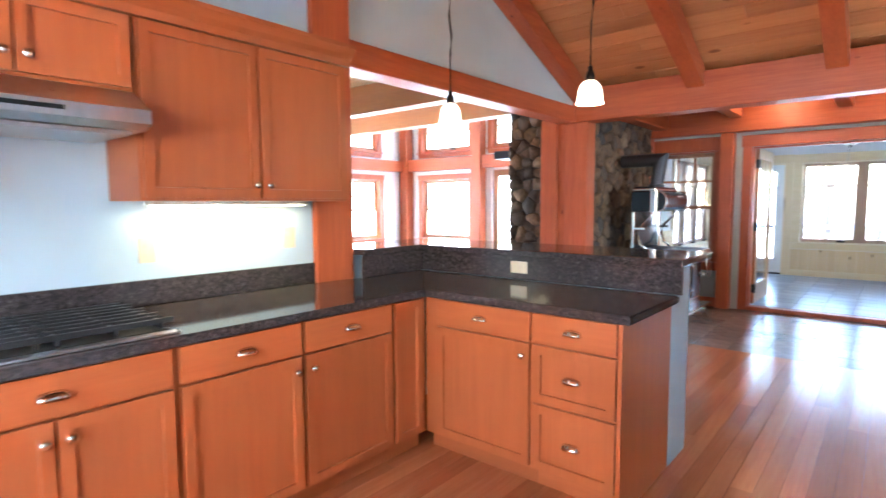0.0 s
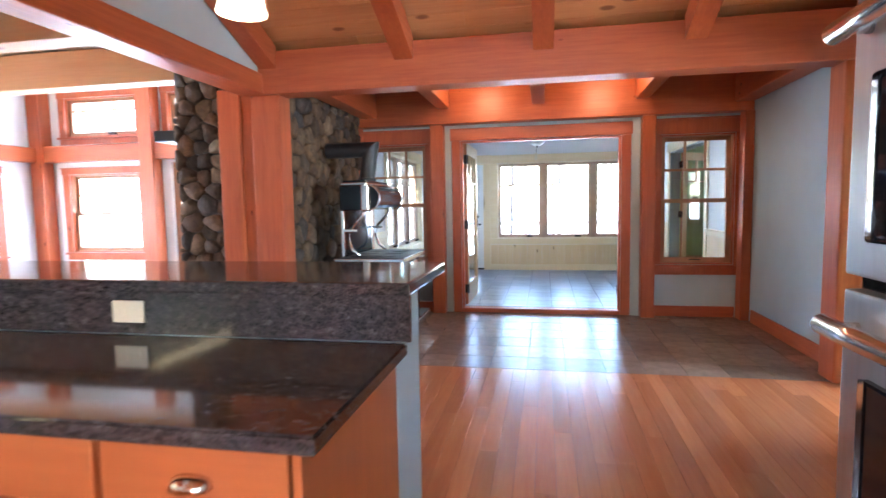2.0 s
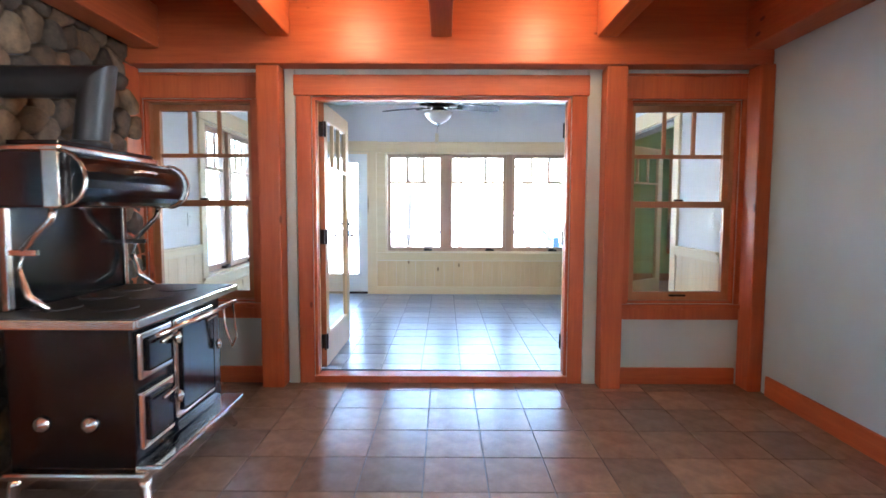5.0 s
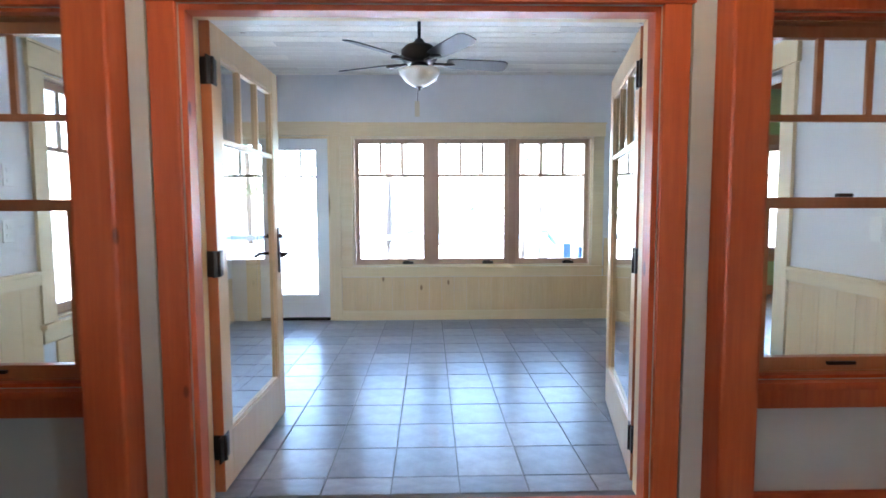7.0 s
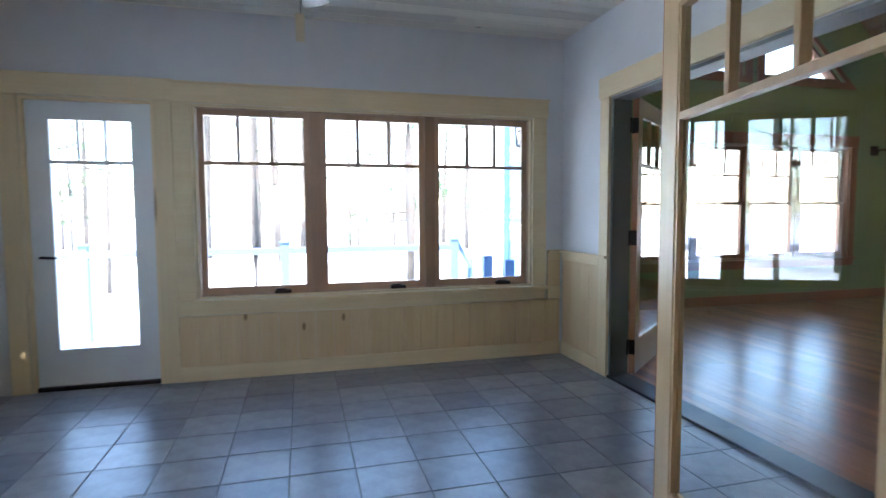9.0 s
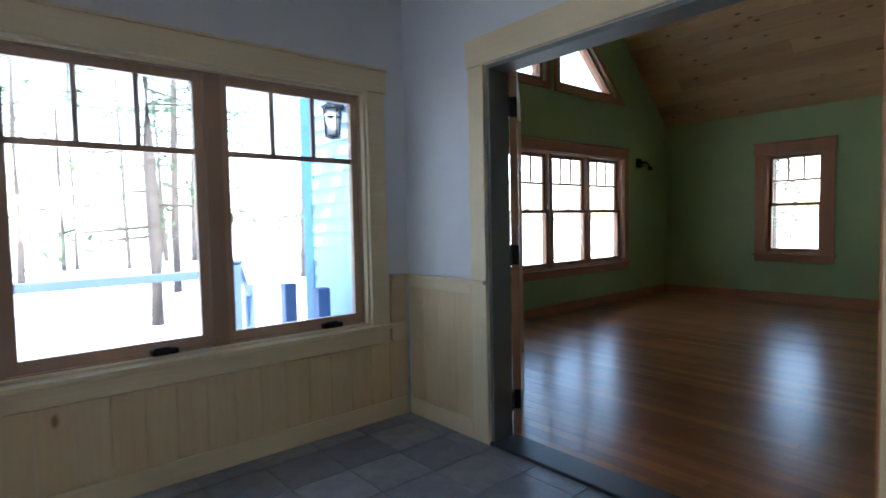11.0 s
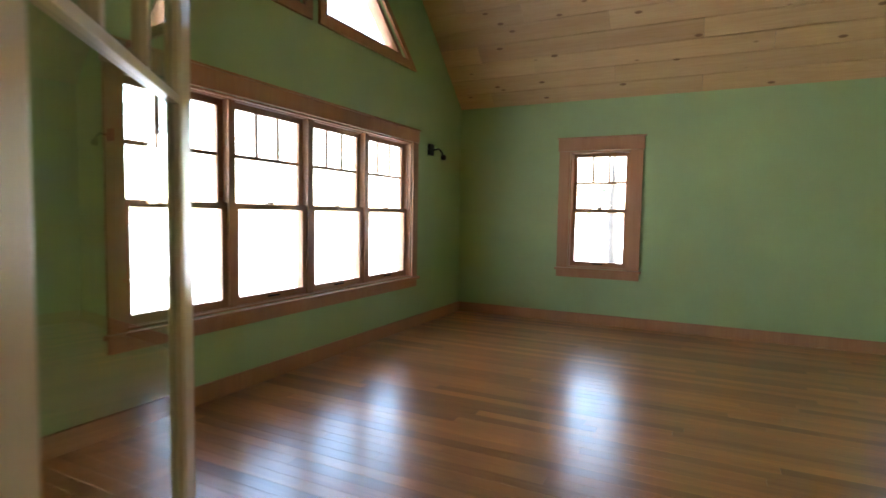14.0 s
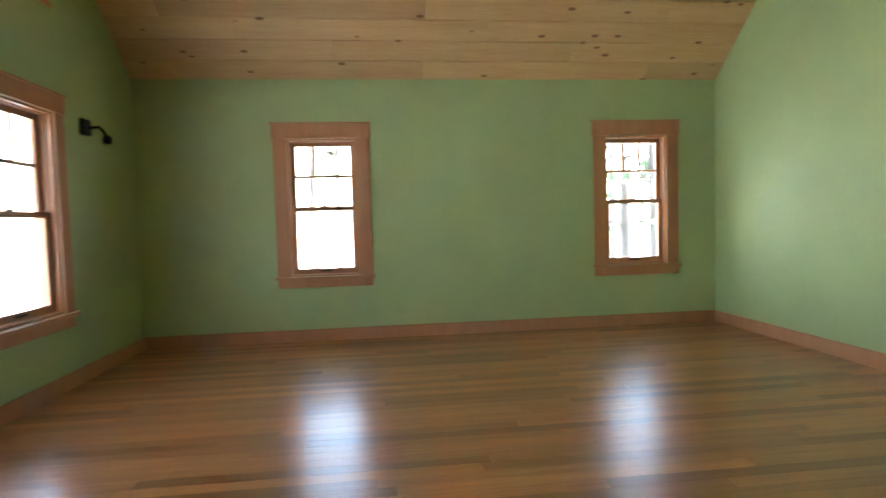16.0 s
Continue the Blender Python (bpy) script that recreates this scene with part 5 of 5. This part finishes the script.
# ---- outdoors ----
gr = bmesh.new()
bmesh.ops.create_grid(gr, x_segments=120, y_segments=120, size=150)
for v in gr.verts:
    r = max(abs(v.co.x - 1) - 12, abs(v.co.y + 2) - 12, 0)
    v.co.z = -0.9 + min(r * 0.02, 1.5) + 0.18 * noise.noise(v.co * 0.13) + min(r, 8) * 0.03 * noise.noise(v.co * 0.05)
for f in gr.faces:
    f.smooth = True
solid("ground", gr, "snow", "snow-covered ground", "ground")
dk = thing("deck", (0.5, 5.0, -0.15), "grey timber deck with snow beyond", "deck", "", "structure")
for k in range(15):
    part("plank", bx(-4.0, 3.955 + k * 0.14, -0.12, 2.56, 4.09 + k * 0.14, -0.09), "deck", dk)
part("joists", bx(-4.0, 3.955, -0.6, 2.56, 6.12, -0.121), "deck", dk)
rl = thing("deck_railing", (-0.9, 6.0, -0.09), "blue-grey painted deck railing with square posts", "railing")
for x in (-3.9, -1.85, 0.2, 2.23):
    p = part("post", bx(x - 0.05, 5.95, -0.089, x + 0.05, 6.05, 0.93, bevel=0.004), "rail", rl)
    part("cap", bx(x - 0.065, 5.935, 0.931, x + 0.065, 6.065, 0.955, bevel=0.006), "rail", p)
for a, b in ((-3.85, -1.9), (-1.8, 0.15), (0.25, 2.18)):
    part("top_rail", bx(a, 5.95, 0.81, b, 6.05, 0.88, bevel=0.004), "rail", rl)
sr = thing("stair_railing", (2.4, 6.4, -0.9), "blue-grey stair railing descending from the deck", "railing")
part("top_rail", tube([(2.28, 6.02, 0.90), (2.95, 7.6, 0.42)], 0.035, 8), "rail", sr)
for x, y, h in ((2.95, 7.6, 0.55), (2.35, 5.1, 0.80), (2.46, 4.75, 0.78)):
    part("post", bx(x - 0.05, y - 0.05, -1.0 if y > 6 else -0.089, x + 0.05, y + 0.05, h, bevel=0.004), "rail", sr)
bl = thing("corner_board", (2.56, 5.47, 0.5), "bright blue corner board of the outside wall", "trim", "", "structure")
part("board", bx(2.71, 5.36, -1.4, 2.739, 5.53, 3.2), "blue", bl)
sd = thing("clapboards", (2.55, 4.7, 0.5), "pale blue clapboard siding", "siding", "", "structure")
for k in range(26):
    part("clapboard", prism([(2.739, -0.3 + 0.125 * k), (2.715, -0.3 + 0.125 * k), (2.732, -0.17 + 0.125 * k), (2.739, -0.17 + 0.125 * k)], 3.955, 5.355, "y"), "siding", sd)
LX, LY, LZ = 2.62, 4.78, 1.97
ln = thing("porch_lantern", (LX, LY, LZ), "black porch lantern with frosted glass on the blue wall", "lamp")
part("bracket", bx(LX + 0.02, LY - 0.03, LZ + 0.20, 2.714, LY + 0.03, LZ + 0.26, bevel=0.005), "black", ln)
part("roof", lathe([(0.10, 0.20), (0.095, 0.215), (0.03, 0.26), (0.0, 0.27)], (LX, LY, LZ), 4), "black", ln)
part("lantern_glass", lathe([(0.055, 0.0), (0.066, 0.199)], (LX, LY, LZ), 4), "bowl", ln, "frosted lantern glass")
part("base", lathe([(0.03, -0.03), (0.07, -0.02), (0.07, -0.001)], (LX, LY, LZ), 4), "black", ln)
for k in range(4):
    cx, cy = math.cos(math.pi / 2 * k), math.sin(math.pi / 2 * k)
    part("cage_bar", tube([(LX + 0.060 * cx, LY + 0.060 * cy, LZ), (LX + 0.075 * cx, LY + 0.075 * cy, LZ + 0.2)], 0.008, 6), "black", ln)
part("cage_ring", bx(LX - 0.052, LY - 0.052, LZ + 0.13, LX + 0.052, LY + 0.052, LZ + 0.145), "black", ln)


def tree(x, y, h, r, seed, needles):
    rng = random.Random(seed)
    z0 = -0.9
    t = thing("conifer_tree" if needles else "bare_tree", (x, y, z0), "tall slender pine with sparse drooping branches" if needles else "tall bare winter tree with thin branches", "tree", "woods behind the house")
    lean = rng.uniform(-0.03, 0.03)
    pts = [(x + lean * h * k / 6 + rng.uniform(-0.04, 0.04), y + rng.uniform(-0.04, 0.04), z0 - 0.2 + h * k / 6) for k in range(7)]
    part("trunk", tube(pts, r, 8, None, r * 0.25), "bark", t)
    bm = bmesh.new()
    cr = bmesh.new()
    for k in range(26 if needles else 16):
        z = z0 + h * rng.uniform(0.16 if needles else 0.25, 0.97)
        a = rng.uniform(0, 6.28)
        ln_ = (h - (z - z0)) * rng.uniform(0.12, 0.28) + 0.3
        bx_, by_ = x + lean * (z - z0), y
        dz = -0.15 if needles else rng.uniform(0.2, 0.6)
        q = [(bx_ + math.cos(a) * ln_ * s, by_ + math.sin(a) * ln_ * s, z + dz * ln_ * s + 0.1 * math.sin(3 * s)) for s in (0, 0.5, 1)]
        tube(q, r * 0.16 + 0.008, 5, bm, 0.004)
        if needles:
            for i in range(16):
                s = rng.uniform(0.25, 1.05)
                c = Vector((bx_ + math.cos(a) * ln_ * s, by_ + math.sin(a) * ln_ * s, z + dz * ln_ * s)) + Vector([rng.gauss(0, 0.10) for _ in range(3)])
                u, v = Vector([rng.uniform(-1, 1) for _ in range(3)]).normalized() * rng.uniform(0.08, 0.2), Vector([rng.uniform(-1, 1) for _ in range(3)]).normalized() * 0.05
                cr.faces.new([cr.verts.new(c + w) for w in (u, v, -u, -v)])
    part("limbs", bm, "bark", t)
    if needles:
        part("crown", cr, "needle", t)


rng = random.Random(11)
for k in range(46):
    x = rng.uniform(-14, 16)
    tree(x, rng.uniform(11, 30), rng.uniform(9, 17), rng.uniform(0.07, 0.17), 100 + k, k % 3 == 0)
for k in range(14):
    tree(rng.uniform(17, 34), rng.uniform(-8, 12), rng.uniform(8, 15), rng.uniform(0.07, 0.16), 300 + k, k % 2 == 0)
# Conifers added to block sky at one east window and dim its floor reflection.
for k in range(5):
    tree(11.5 + 0.7 * k, -1.6 + 0.55 * k + rng.uniform(-0.2, 0.2), rng.uniform(8, 12), 0.11, 500 + k, True)
for k in range(8):
    tree(rng.uniform(-26, -15), rng.uniform(-8, 8), rng.uniform(9, 15), rng.uniform(0.08, 0.17), 400 + k, k % 3 == 0)


# ---- floor pieces ----
def shared(name, bm, mat):
    return mesh_of(name, bm, mat)


def piece(name, mesh, parent, at, scale=(1, 1, 1)):
    o = bpy.data.objects.new(name, mesh)
    scene.collection.objects.link(o)
    o.parent = parent
    o.location = Vector(at) - base_of(parent)
    o.scale = scale


def plank_floor(name, label, x0, x1, y0, y1, z, w, ln, mat, seed):
    f = thing(name, ((x0 + x1) / 2, (y0 + y1) / 2, z), label, "floor", "", "structure")
    me = shared("plank", bx(-w / 2 + 0.0007, -ln / 2 + 0.0008, -0.0115, w / 2 - 0.0007, ln / 2 - 0.0008, 0.0), mat)
    rng = random.Random(seed)
    n = round((x1 - x0) / w)
    s = (x1 - x0) / n / w
    for i in range(n):
        y = y0 - rng.uniform(0, 0.9) * ln
        while y < y1:
            a, b = max(y, y0), min(y + ln, y1)
            if b - a > 0.02:
                piece("plank", me, f, (x0 + (i + 0.5) * (x1 - x0) / n, (a + b) / 2, z), (s, (b - a) / ln, 1))
            y += ln
    return f


def tile_floor(name, label, x0, x1, y0, y1, z, sx, sy, ox, oy, mat):
    f = thing(name, ((x0 + x1) / 2, (y0 + y1) / 2, z), label, "floor", "", "structure")
    me = shared("tile", bx(-sx / 2 + 0.003, -sy / 2 + 0.003, -0.0075, sx / 2 - 0.003, sy / 2 - 0.003, 0.0, bevel=0.0015), mat)
    i0, j0 = math.floor((x0 - ox) / sx), math.floor((y0 - oy) / sy)
    for i in range(i0, math.ceil((x1 - ox) / sx)):
        for j in range(j0, math.ceil((y1 - oy) / sy)):
            a, b = max(ox + i * sx, x0), min(ox + (i + 1) * sx, x1)
            c, d_ = max(oy + j * sy, y0), min(oy + (j + 1) * sy, y1)
            if b - a > 0.02 and d_ - c > 0.02:
                piece("tile", me, f, ((a + b) / 2, (c + d_) / 2, z), ((b - a) / sx, (d_ - c) / sy, 1))


plank_floor("floor_kitchen", "glossy reddish fir floor boards", -1.1, 2.755, -9.4, -2.262, 0.0, 0.10, 1.9, "floor_k", 1)
plank_floor("floor_living", "glossy reddish fir floor boards", -7.1, -1.1, -9.4, -2.262, 0.0, 0.20, 2.6, "floor_k", 2)
plank_floor("floor_green_room", "glossy brown oak strip floor", 2.745, 9.045, -0.788, 5.328, F, 0.085, 1.7, "floor_g", 3)
tile_floor("floor_nook", "brown slate floor tiles with dark joints", -1.70, 2.695, -2.258, -0.055, 0.0, 0.30, 0.338, 0.09, -2.258, "slate")
tile_floor("floor_sunroom", "blue-grey slate floor tiles with dark joints", -1.695, 2.554, 0.105, 3.76, F, 0.305, 0.305, 0.306, 1.473, "slate_b")
